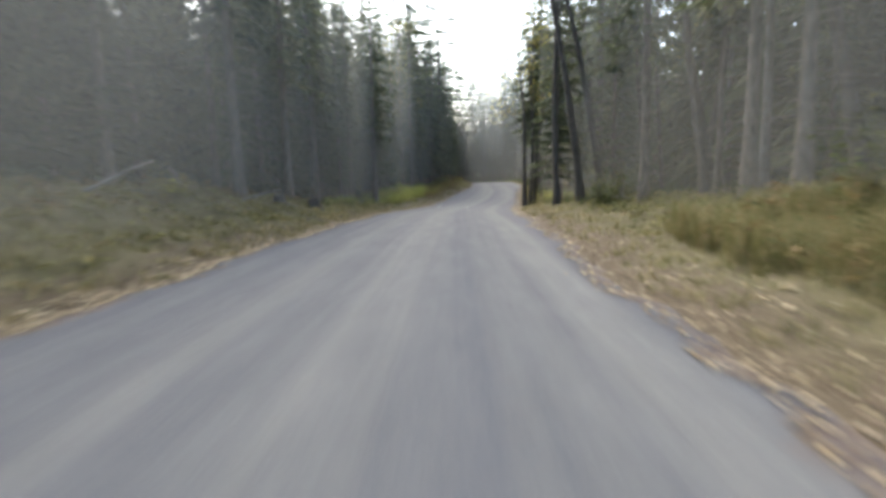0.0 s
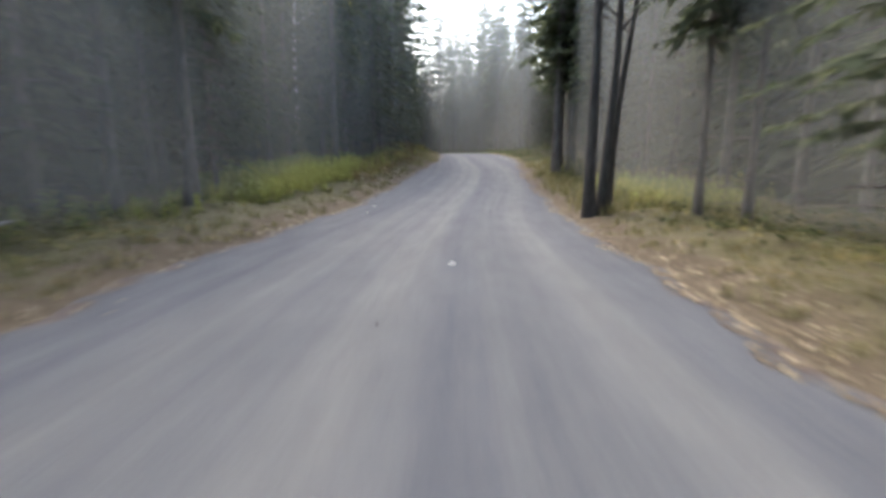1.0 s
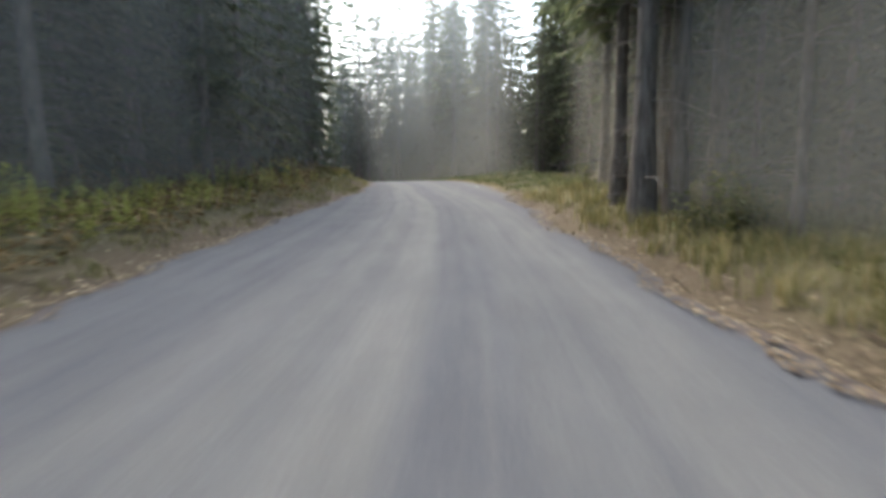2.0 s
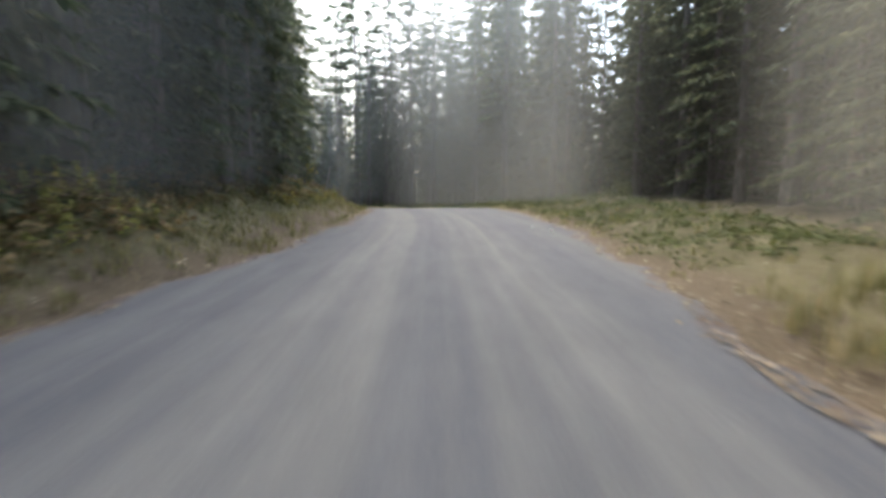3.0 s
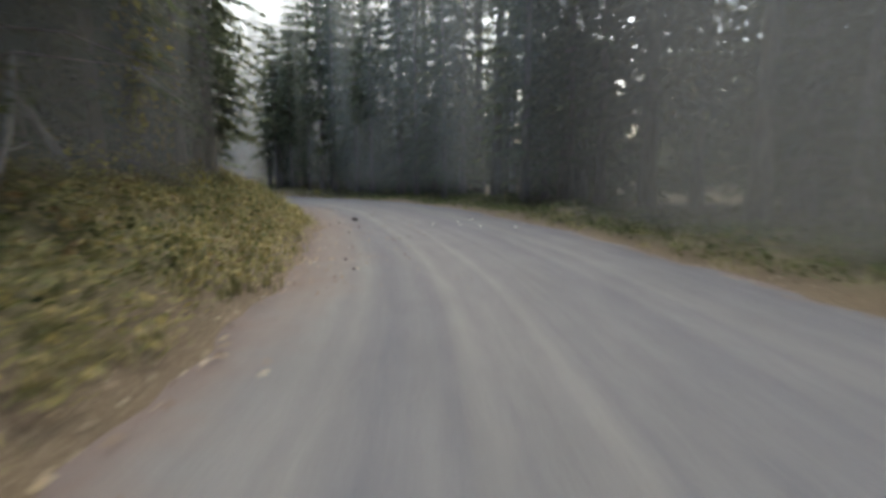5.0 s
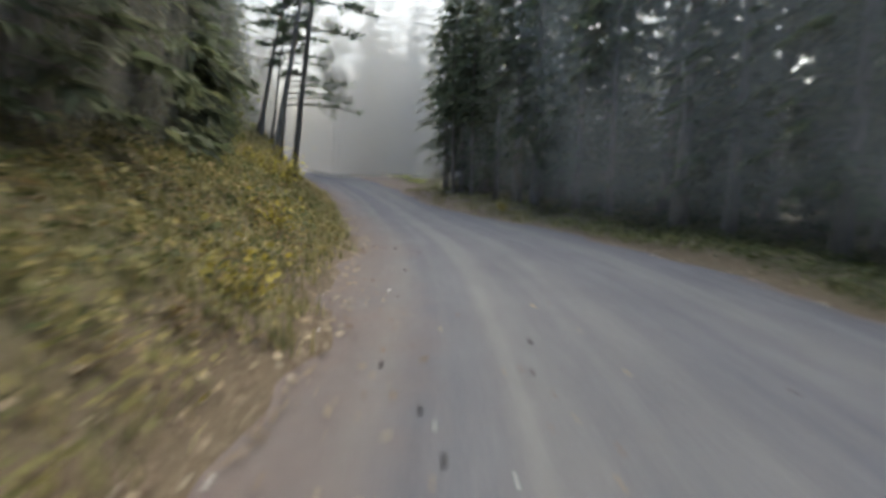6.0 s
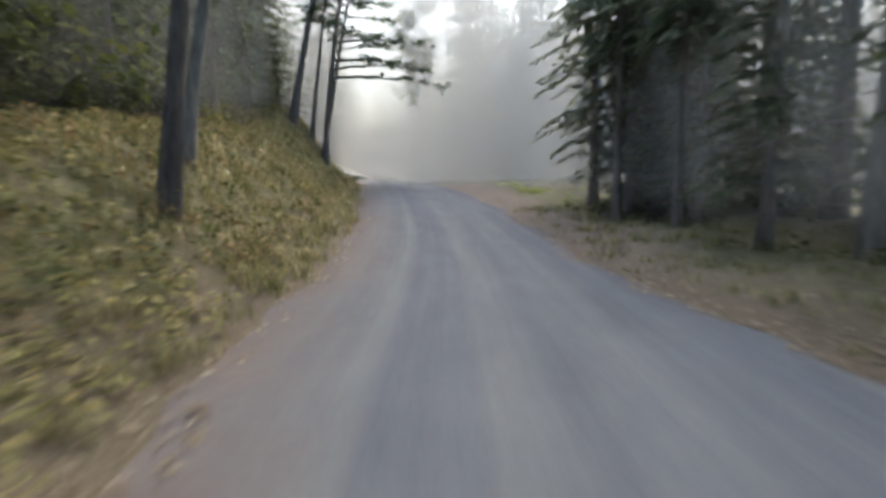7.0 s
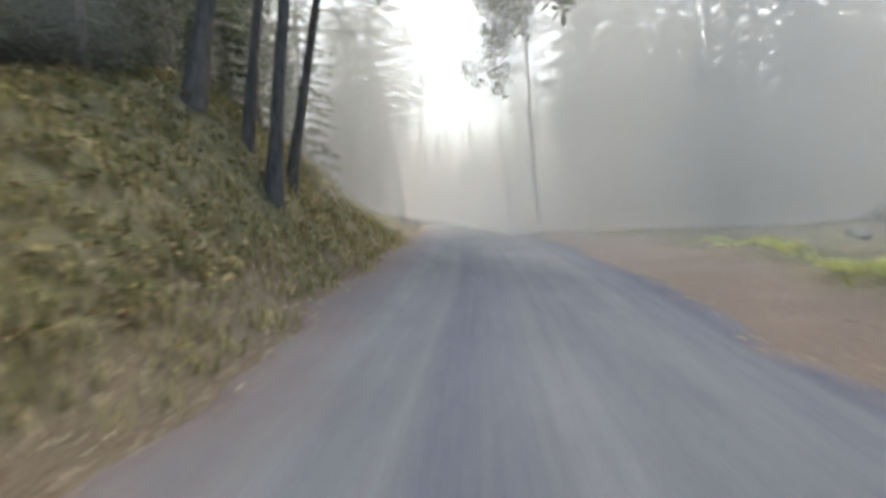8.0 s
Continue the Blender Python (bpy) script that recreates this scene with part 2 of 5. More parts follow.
def haze_material(name, density, grain, tone, tint=(1.0, 0.97, 0.875)):
    """Dust and mist haze for upright see-through sheets: thin, pale, uneven, fading out to the borders of its sheet."""
    mat = bpy.data.materials.new(name)
    mat.use_nodes = True
    tree = mat.node_tree
    tree.nodes.remove(tree.nodes["Principled BSDF"])
    uv = tree.nodes.new("ShaderNodeUVMap").outputs[0]
    sep = tree.nodes.new("ShaderNodeSeparateXYZ")
    tree.links.new(uv, sep.inputs[0])
    pos = tree.nodes.new("ShaderNodeTexCoord").outputs["Object"]
    cloud = smooth(tree, noise_of(tree, scaled(tree, pos, (1, 1, 0.7)), grain, 3.0, 0.5), 0.2, 0.75)
    u, v = sep.outputs["X"], sep.outputs["Y"]
    side = maths(tree, "MULTIPLY", smooth(tree, u, 0.0, 0.27), smooth(tree, maths(tree, "SUBTRACT", 1.0, u), 0.0, 0.27))
    side = maths(tree, "MULTIPLY", side, smooth(tree, maths(tree, "SUBTRACT", 1.0, v), 0.0, 0.75))
    side = maths(tree, "MULTIPLY", side, smooth(tree, v, 0.0, 0.10))
    fac = maths(tree, "MULTIPLY", maths(tree, "MULTIPLY", side, maths(tree, "ADD", maths(tree, "MULTIPLY", cloud, 0.4), 0.6)), density)
    dif = tree.nodes.new("ShaderNodeBsdfDiffuse")
    dif.inputs[0].default_value = (tone * tint[0], tone * tint[1], tone * tint[2], 1)
    tra = tree.nodes.new("ShaderNodeBsdfTranslucent")
    tra.inputs[0].default_value = (tone * tint[0], tone * tint[1], tone * tint[2], 1)
    both, clear, out = tree.nodes.new("ShaderNodeMixShader"), tree.nodes.new("ShaderNodeBsdfTransparent"), tree.nodes.new("ShaderNodeMixShader")
    both.inputs[0].default_value = 0.6
    tree.links.new(dif.outputs[0], both.inputs[1])
    tree.links.new(tra.outputs[0], both.inputs[2])
    tree.links.new(fac, out.inputs[0])
    tree.links.new(clear.outputs[0], out.inputs[1])
    tree.links.new(both.outputs[0], out.inputs[2])
    tree.links.new(out.outputs[0], tree.nodes["Material Output"].inputs[0])
    return mat


GRAVEL, FLOOR = gravel_material(), ground_material()
BARK = bark_material("spruce_bark", (0.075, 0.066, 0.057), (0.235, 0.205, 0.175))
BARK_DARK = bark_material("dark_furrowed_bark", (0.040, 0.036, 0.032), (0.130, 0.115, 0.100))
BARK_PALE = bark_material("pale_grey_bark", (0.10, 0.095, 0.085), (0.27, 0.26, 0.235))
DEADWOOD = bark_material("weathered_deadwood", (0.13, 0.115, 0.095), (0.36, 0.33, 0.28), (3, 3, 12))
BIRCH = birch_material()
NEEDLE = leaf_material("spruce_needles", [(0.1, (0.052, 0.062, 0.036)), (0.55, (0.092, 0.113, 0.060)), (0.95, (0.158, 0.164, 0.086))], 0.45)
PINE = leaf_material("pine_needles", [(0.1, (0.035, 0.055, 0.028)), (0.6, (0.065, 0.092, 0.042)), (0.95, (0.11, 0.13, 0.06))], 0.25)
LEAF_GREEN = leaf_material("green_shrub_leaves", [(0.1, (0.045, 0.060, 0.018)), (0.6, (0.105, 0.120, 0.040)), (0.95, (0.20, 0.19, 0.070))], 0.35)
LEAF_YELLOW = leaf_material("yellow_autumn_leaves", [(0.1, (0.17, 0.15, 0.025)), (0.6, (0.36, 0.30, 0.055)), (0.95, (0.50, 0.42, 0.09))], 0.35)
LEAF_BROWN = leaf_material("brown_autumn_leaves", [(0.1, (0.10, 0.062, 0.028)), (0.6, (0.205, 0.142, 0.066)), (0.95, (0.31, 0.23, 0.105))], 0.3)
LITTER = leaf_material("fallen_leaves", [(0.05, (0.065, 0.045, 0.030)), (0.4, (0.145, 0.105, 0.068)), (0.75, (0.25, 0.195, 0.13)), (0.98, (0.50, 0.45, 0.36))], 0.1)
LITTER_PALE = leaf_material("pale_fallen_leaves", [(0.05, (0.15, 0.105, 0.062)), (0.5, (0.32, 0.25, 0.15)), (0.95, (0.55, 0.46, 0.31))], 0.15)
GRASS = leaf_material("autumn_grass", [(0.05, (0.065, 0.080, 0.024)), (0.45, (0.16, 0.158, 0.056)), (0.8, (0.29, 0.25, 0.115)), (0.98, (0.42, 0.35, 0.19))], 0.3)
STRAW = leaf_material("straw_grass", [(0.05, (0.13, 0.12, 0.05)), (0.5, (0.28, 0.235, 0.11)), (0.95, (0.48, 0.40, 0.22))], 0.35)
HERB = leaf_material("yellow_green_herbs", [(0.05, (0.24, 0.26, 0.07)), (0.55, (0.45, 0.45, 0.13)), (0.95, (0.62, 0.58, 0.22))], 0.45)
BANK_HERB = leaf_material("olive_bank_leaves", [(0.05, (0.09, 0.095, 0.032)), (0.5, (0.19, 0.175, 0.060)), (0.85, (0.32, 0.265, 0.10)), (0.98, (0.48, 0.37, 0.13))], 0.35)
LAWN = leaf_material("mown_grass", [(0.05, (0.09, 0.11, 0.03)), (0.55, (0.17, 0.18, 0.05)), (0.95, (0.30, 0.28, 0.09))], 0.3)
STONE = stone_material("dark_stone", (0.03, 0.028, 0.028), (0.11, 0.10, 0.095))
STONE_GREY = stone_material("grey_stone", (0.10, 0.10, 0.085), (0.22, 0.21, 0.18))
STONE_PALE = stone_material("pale_stone", (0.42, 0.41, 0.39), (0.72, 0.70, 0.66))


# ---------------------------------------------------------------- the lie of the land
def catmull(points, step=0.5):
    pts = [2 * np.array(points[0]) - np.array(points[1])] + [np.array(p) for p in points] + [2 * np.array(points[-1]) - np.array(points[-2])]
    out = []
    for a, b, c, d in zip(pts, pts[1:], pts[2:], pts[3:]):
        n = max(2, int(np.linalg.norm(c - b) / step))
        for u in np.arange(n) / n:
            out.append(0.5 * (2 * b + (c - a) * u + (2 * a - 5 * b + 4 * c - d) * u * u + (3 * b - a - 3 * c + d) * u ** 3))
    out.append(np.array(points[-1]))
    return np.array(out)


LINE = catmull(KNOTS)
LINE_S = np.concatenate([[0], np.cumsum(np.hypot(*np.diff(LINE[:, :2], axis=0).T))]) - 20.0
LINE_S = LINE_S - 0.6 * np.clip(LINE_S / 40, 0, 1)
DIRS = np.gradient(LINE[:, :2], axis=0)
DIRS /= np.linalg.norm(DIRS, axis=1)[:, None]
S_END = float(LINE_S[-1])
# where the gravel ends on either side, and how high the ground stands behind, along the road
ROAD_S = [-20, 0, 10, 20, 30, 36, 43, 50, 57, 64, 70, 76, 82, 88, 96, 106, 112, 118, 124, 130, 134, 137, 142, 150, 160, 175, 190, 300]
ROAD_L = [-4.48, -4.38, -3.98, -3.78, -4.03, -4.18, -4.18, -4.48, -4.58, -3.98, -3.23, -2.83, -2.33, -1.88, -1.78, -1.63, -1.33, -1.13, -1.28, -1.38, -1.68, -1.83, -1.88, -2.13, -2.48, -2.48, -2.38, -2.28]
ROAD_R = [1.75, 1.95, 2.2, 2.5, 2.72, 2.88, 2.78, 2.22, 2.12, 2.62, 3.25, 3.65, 3.9, 4.35, 4.45, 4.45, 4.35, 4.45, 4.3, 4.0, 3.35, 2.6, 2.3, 2.65, 2.75, 2.65, 2.45, 2.25]
BANK_S = [-20, 0, 15, 25, 35, 50, 60, 72, 85, 100, 110, 120, 130, 140, 147, 154, 161, 168, 178, 200, 300]
BANK_L = [1.5, 1.5, 1.2, 0.6, 0.35, 0.4, 0.6, 1.3, 1.1, 1.1, 1.3, 1.7, 1.8, 2, 2.3, 2.7, 4.1, 3.2, 2.2, 0.8, 0.6]
BANK_R = [0.6, 0.6, 0.6, 0.5, 0.15, 0.15, 0.2, 0.2, 0.5, 0.4, 0.1, 0, 0.1, 0.2, 0.2, 0.2, 0.3, 0.3, 0.4, 0.5, 0.6]


def at_s(s):
    return np.stack([np.interp(s, LINE_S, LINE[:, k]) for k in range(3)], -1), np.stack([np.interp(s, LINE_S, DIRS[:, k]) for k in range(2)], -1)


def edge_wobble(s, side):
    return 0.10 * np.sin(s * 0.9 + side) + 0.07 * np.sin(s * 2.3 + 2 * side) + 0.05 * np.sin(s * 5.1 + side)


def edges_at(s):
    return np.interp(s, ROAD_S, ROAD_L) + edge_wobble(s, 1.0), np.interp(s, ROAD_S, ROAD_R) + edge_wobble(s, 4.0)


def rough(x, y):
    return (0.10 * np.sin(0.9 * x + 0.5 * y) * np.sin(0.7 * y - 0.3 * x + 1) + 0.06 * np.sin(2.1 * x - 1.3 * y) * np.sin(1.7 * y + 0.9 * x)
            + 0.035 * np.sin(4.3 * x + 3.1 * y + 2) * np.sin(3.9 * y - 2.7 * x))


def lay(s, lat):
    """World x, y and ground height beside or under the road, and the distance out from the gravel's edge."""
    s, lat = np.asarray(s, float), np.asarray(lat, float)
    p, d = at_s(s)
    x, y = p[..., 0] + d[..., 1] * lat, p[..., 1] - d[..., 0] * lat
    left, right = edges_at(s)
    out = np.maximum(left - lat, lat - right)
    up = np.where(lat < 0, np.interp(s, BANK_S, BANK_L), np.interp(s, BANK_S, BANK_R))
    reach = np.where(lat < 0, np.interp(s, [0, 100, 135, 150, 170], [4.5, 4.0, 4.0, 4.0, 4.2]), 6.0)
    q = np.clip(out / reach, 0, 1)
    z = p[..., 2] + up * q * q * (3 - 2 * q) + np.clip(out - reach, 0, 40) * np.where(lat < 0, 0.03, 0.005)
    z = z + rough(x, y) * np.clip(out * 0.7, 0, 1.6) - 0.05 * np.clip(1 - np.abs(out - 0.4) / 0.6, 0, 1)
    z = z - 0.10 * np.clip(-out * 2.0, 0, 1) - 0.045 * np.exp(-(out / 0.3) ** 2)
    fall = np.clip((out - 46) / 12, 0, 1)
    return x, y, z * (1 - fall) - 14.5 * fall, out


def spot(s, lat, sink=0.0):
    x, y, z, _ = lay(s, lat)
    return float(x), float(y), float(z) - sink


def mesh_from(name, verts, faces, mat, flat=False):
    me = bpy.data.meshes.new(name)
    verts, faces = np.asarray(verts, np.float32), np.asarray(faces, np.int32)
    k = faces.shape[1]
    me.vertices.add(len(verts))
    me.vertices.foreach_set("co", verts.ravel())
    me.loops.add(faces.size)
    me.loops.foreach_set("vertex_index", faces.ravel())
    me.polygons.add(len(faces))
    me.polygons.foreach_set("loop_start", np.arange(0, faces.size, k, dtype=np.int32))
    me.polygons.foreach_set("loop_total", np.full(len(faces), k, np.int32))
    me.update(calc_edges=True)
    me.validate()
    if mat:
        me.materials.append(mat)
    if not flat:
        me.polygons.foreach_set("use_smooth", np.ones(len(me.polygons), bool))
    return me


def set_uv(me, uv):
    layer = me.uv_layers.new(name="UVMap")
    idx = np.empty(len(me.loops), np.int32)
    me.loops.foreach_get("vertex_index", idx)
    layer.data.foreach_set("uv", np.asarray(uv, np.float32)[idx].ravel())


def grid_faces(rows, cols):
    i = np.arange(rows - 1)[:, None] * cols + np.arange(cols - 1)[None, :]
    i = i.ravel()
    return np.stack([i, i + 1, i + cols + 1, i + cols], 1)


def build_ground():
    ss = np.concatenate([np.arange(-20, 185, 0.5), np.linspace(186, S_END, 40)])
    left = np.array([-58, -46, -36, -28, -22, -18, -15, -13, -11.5, -10, -9, -8, -7.2, -6.4, -5.7, -5.1, -4.5, -4.0, -3.5, -3.0, -2.5, -2.1, -1.7, -1.3, -1.0, -0.7, -0.4, -0.15, 0.15, 0.6])
    verts, uvs = [], []
    lefts, rights = edges_at(ss)
    cols = 2 * len(left)
    L = np.concatenate([lefts[:, None] + left[None, :], rights[:, None] - left[None, ::-1]], 1)
    S = np.repeat(ss[:, None], cols, 1)
    x, y, z, out = lay(S, L)
    verts = np.stack([x, y, z], -1).reshape(-1, 3)
    uvs = np.stack([out, S], -1).reshape(-1, 2)
    faces = grid_faces(len(ss), cols)
    # the land goes on to the horizon, a little lower than the wooded strip
    n = len(verts)
    far = np.array([-2500.0, -900, -400, -200, -60, 60, 200, 400, 900, 2500])
    gx, gy = np.meshgrid(far, far + 90)
    verts = np.concatenate([verts, np.stack([gx, gy, np.full_like(gx, -14.0)], -1).reshape(-1, 3)])
    uvs = np.concatenate([uvs, np.stack([gx + 3000, gy], -1).reshape(-1, 2)])
    faces = np.concatenate([faces, grid_faces(len(far), len(far)) + n])
    me = mesh_from("ground", verts, faces, FLOOR)
    set_uv(me, uvs)
    attr = me.attributes.new("right_side", "FLOAT", "POINT")
    right_side = np.zeros(len(verts), np.float32)
    right_side[:n] = np.tile(np.repeat([0.0, 1.0], len(left)), len(ss))
    attr.data.foreach_set("value", right_side)
    tagged(new("ground", me), "mossy forest floor with leaf-strewn grassy verges and banks", "ground", kind="structure")


def build_road():
    ss = np.concatenate([np.arange(-20, 185, 0.4), np.linspace(186, S_END, 60)])
    frac = np.linspace(0, 1, 29)
    lefts, rights = edges_at(ss)
    L = lefts[:, None] - 0.12 + (rights - lefts + 0.24)[:, None] * frac[None, :]
    S = np.repeat(ss[:, None], len(frac), 1)
    p, d = at_s(S)
    x, y = p[..., 0] + d[..., 1] * L, p[..., 1] - d[..., 0] * L
    crown = 0.05 * (1 - (2 * frac - 1) ** 2)[None, :]
    rut = sum(-0.022 * np.exp(-((L - o) / 0.28) ** 2) for o in (-2.2, -0.9, 0.75, 1.25, 3.0))
    edge = np.minimum(L - lefts[:, None], rights[:, None] - L)
    z = p[..., 2] + crown + rut - 0.04 + 0.008 * np.sin(0.8 * x + 0.4 * y) * np.sin(0.7 * y)
    z = z - 0.035 * np.clip(1 - (edge + 0.12) / 0.3, 0, 1)
    me = mesh_from("road", np.stack([x, y, z], -1).reshape(-1, 3), grid_faces(len(ss), len(frac)), GRAVEL)
    set_uv(me, np.stack([L, S], -1).reshape(-1, 2))
    attr = me.attributes.new("inset", "FLOAT", "POINT")
    attr.data.foreach_set("value", np.maximum(edge, 0).astype(np.float32).ravel())
    tagged(new("road", me), "narrow grey packed-gravel forest road with pale wheel tracks", "road", kind="structure")


build_ground()
build_road()


# ---------------------------------------------------------------- trees
def tube(path, radii, sides=7):
    """Vertices and quads of a tapered tube along a path."""
    path = np.asarray(path, float)
    t = np.gradient(path, axis=0)
    t /= np.linalg.norm(t, axis=1)[:, None] + 1e-9
    ref = np.where(np.abs(t[:, 2:3]) > 0.9, np.array([[1.0, 0, 0]]), np.array([[0, 0, 1.0]]))
    u = np.cross(t, ref)
    u /= np.linalg.norm(u, axis=1)[:, None]
    v = np.cross(t, u)
    a = np.arange(sides) / sides * 2 * np.pi
    ring = np.cos(a)[None, :, None] * u[:, None] + np.sin(a)[None, :, None] * v[:, None]
    verts = (path[:, None] + ring * np.asarray(radii, float)[:, None, None]).reshape(-1, 3)
    faces = []
    for i in range(len(path) - 1):
        for k in range(sides):
            faces.append([i * sides + k, i * sides + (k + 1) % sides, (i + 1) * sides + (k + 1) % sides, (i + 1) * sides + k])
    return verts, np.array(faces)


class Pile:
    """Gathers quads of one part."""

    def __init__(self):
        self.v, self.f, self.n = [], [], 0

    def add(self, verts, faces):
        self.v.append(np.asarray(verts, float))
        self.f.append(np.asarray(faces) + self.n)
        self.n += len(verts)

    def quads(self, corners):
        """corners: N x 4 x 3."""
        corners = np.asarray(corners, float)
        k = len(corners)
        self.add(corners.reshape(-1, 3), np.arange(4 * k).reshape(k, 4))

    def mesh(self, name, mat, flat=False):
        return mesh_from(name, np.concatenate(self.v), np.concatenate(self.f), mat, flat)


def unit(v):
    return v / (np.linalg.norm(v, axis=-1, keepdims=True) + 1e-9)


def sprays(rng, base, direction, length, width, sag=0.25):
    """Pointed flat twigs: N starting points, directions, lengths, widths. Returns N x 4 x 3."""
    side = unit(np.cross(direction, np.array([0, 0, 1.0]) + rng.normal(0, 0.45, direction.shape)))
    tip = base + direction * length[:, None]
    tip[:, 2] -= sag * length
    mid = base + direction * (0.45 * length)[:, None]
    mid[:, 2] -= sag * 0.2 * length
    return np.stack([base, mid + side * width[:, None], tip, mid - side * width[:, None]], 1)


def trunk_path(rng, height, lean=(0.0, 0.0), wave=0.06, n=12):
    h = np.linspace(0, 1, n)
    ph = rng.uniform(0, 6, 2)
    x = lean[0] * h * height + wave * np.sin(h * 5 + ph[0]) * h * 2
    y = lean[1] * h * height + wave * np.sin(h * 4 + ph[1]) * h * 2
    return np.stack([x, y, h * height - 0.25 * (h == 0)], 1)


def along(path, z):
    return np.stack([np.interp(z, path[:, 2], path[:, k]) for k in range(3)], -1)


def taper(path, r):
    h = np.clip(path[:, 2] / path[-1, 2], 0, 1)
    return r * ((1 - h) ** 0.8 * 0.95 + 0.04) * (1 + 0.55 * np.exp(-h * 40))


def dead_branches(rng, pile, path, r, lo, hi, count, reach):
    for _ in range(count):
        z = rng.uniform(lo, hi)
        p, a = along(path, z), rng.uniform(0, 2 * np.pi)
        L = reach * rng.uniform(0.4, 1.1)
        d = np.array([np.cos(a), np.sin(a), 0])
        u = np.array([0, 0.5, 1.0])[:, None]
        pts = p + d * L * u + np.array([0, 0, 1.0]) * (0.12 * u - rng.uniform(0.15, 0.5) * u * u) * L
        pts[:, :2] += rng.normal(0, 0.04, (3, 2))
        pile.add(*tube(pts, [0.020, 0.012, 0.004], 3))
        for _ in range(rng.integers(2, 5)):
            i = rng.integers(1, 3)
            e = pts[i] + (d * 0.4 + rng.normal(0, 0.5, 3) * np.array([1, 1, 0.5])) * 0.5 * L * rng.uniform(0.4, 0.9)
            pile.add(*tube(np.stack([pts[i], e]), [0.009, 0.003], 3))


def part(name, me, parent, label=""):
    ob = new(name, me)
    ob.parent = parent
    if label:
        ob["label"] = label
    return ob


def thing(name, label, category, group="", kind=""):
    return tagged(new(name), label, category, group, kind)


def conifer(name, label, seed, height, crown_from, spread, r, droop=0.35, gap=0.36, dead=14, lean=(0, 0), needle=None, bark=None, twig=1.0, fine=1.0, group="trees of the roadside wood"):
    """A spruce or fir: tapered trunk, whorls of drooping boughs set with flat sprays, dead snags below."""
    rng = np.random.default_rng(seed)
    tree = thing(name, label, "tree", group)
    path = trunk_path(rng, height, lean)
    wood = Pile()
    wood.add(*tube(path, taper(path, r), 9))
    if dead:
        dead_branches(rng, wood, path, r, 0.6, max(crown_from + 1.5, 2.5), dead, spread * 0.75)
    part("trunk", wood.mesh("trunk", bark or BARK), tree)
    crown = Pile()
    z = crown_from
    while z < height - 0.15:
        f = (z - crown_from) / (height - crown_from)
        n = rng.integers(5, 8)
        a0 = rng.uniform(0, 6.28)
        for k in range(n):
            a = a0 + k * 6.283 / n + rng.normal(0, 0.22)
            L = (spread * (1 - f) ** 0.75 * rng.uniform(0.62, 1.12) + 0.18) * (0.75 + 0.25 * min(1, f * 6))
            d = np.array([np.cos(a), np.sin(a), 0])
            p0 = along(path, z + rng.normal(0, 0.08))
            lift = rng.uniform(-0.05, 0.25) + 0.35 * f
            u = np.linspace(0, 1, 5)
            spine = p0 + d * L * u[:, None] + np.array([0, 0, 1.0]) * ((lift * u - (droop + lift * 0.6) * u * u + 0.10 * u ** 3) * L)[:, None]
            rad = np.array([0.024, 0.012, 0.004]) * (0.5 + 0.5 * L / spread)
            crown.add(*tube(spine[::2], rad, 3))
            m = int((4 + 8.5 * L) * twig)
            w = np.sort(rng.uniform(0.12, 1.0, m))
            b = np.stack([np.interp(w, u, spine[:, j]) for j in range(3)], -1)
            turn = np.where(np.arange(m) % 2 == 0, 1, -1) * rng.uniform(0.5, 1.15, m)
            turn = np.where(w > 0.93, rng.normal(0, 0.3, m), turn)
            dd = np.stack([np.cos(a + turn), np.sin(a + turn), rng.normal(-0.12, 0.2, m)], -1)
            ln = fine * (0.26 + 0.46 * (1 - np.abs(w - 0.45))) * rng.uniform(0.5, 1.25, m) * (0.5 + 0.5 * min(1.0, L / 1.6))
            crown.quads(sprays(rng, b, unit(dd), ln, ln * rng.uniform(0.13, 0.25, m), 0.4))
        z += gap * (1 + 0.35 * f) * rng.uniform(0.75, 1.25)
    part("crown", crown.mesh("crown", needle or NEEDLE, True), tree)
    return tree


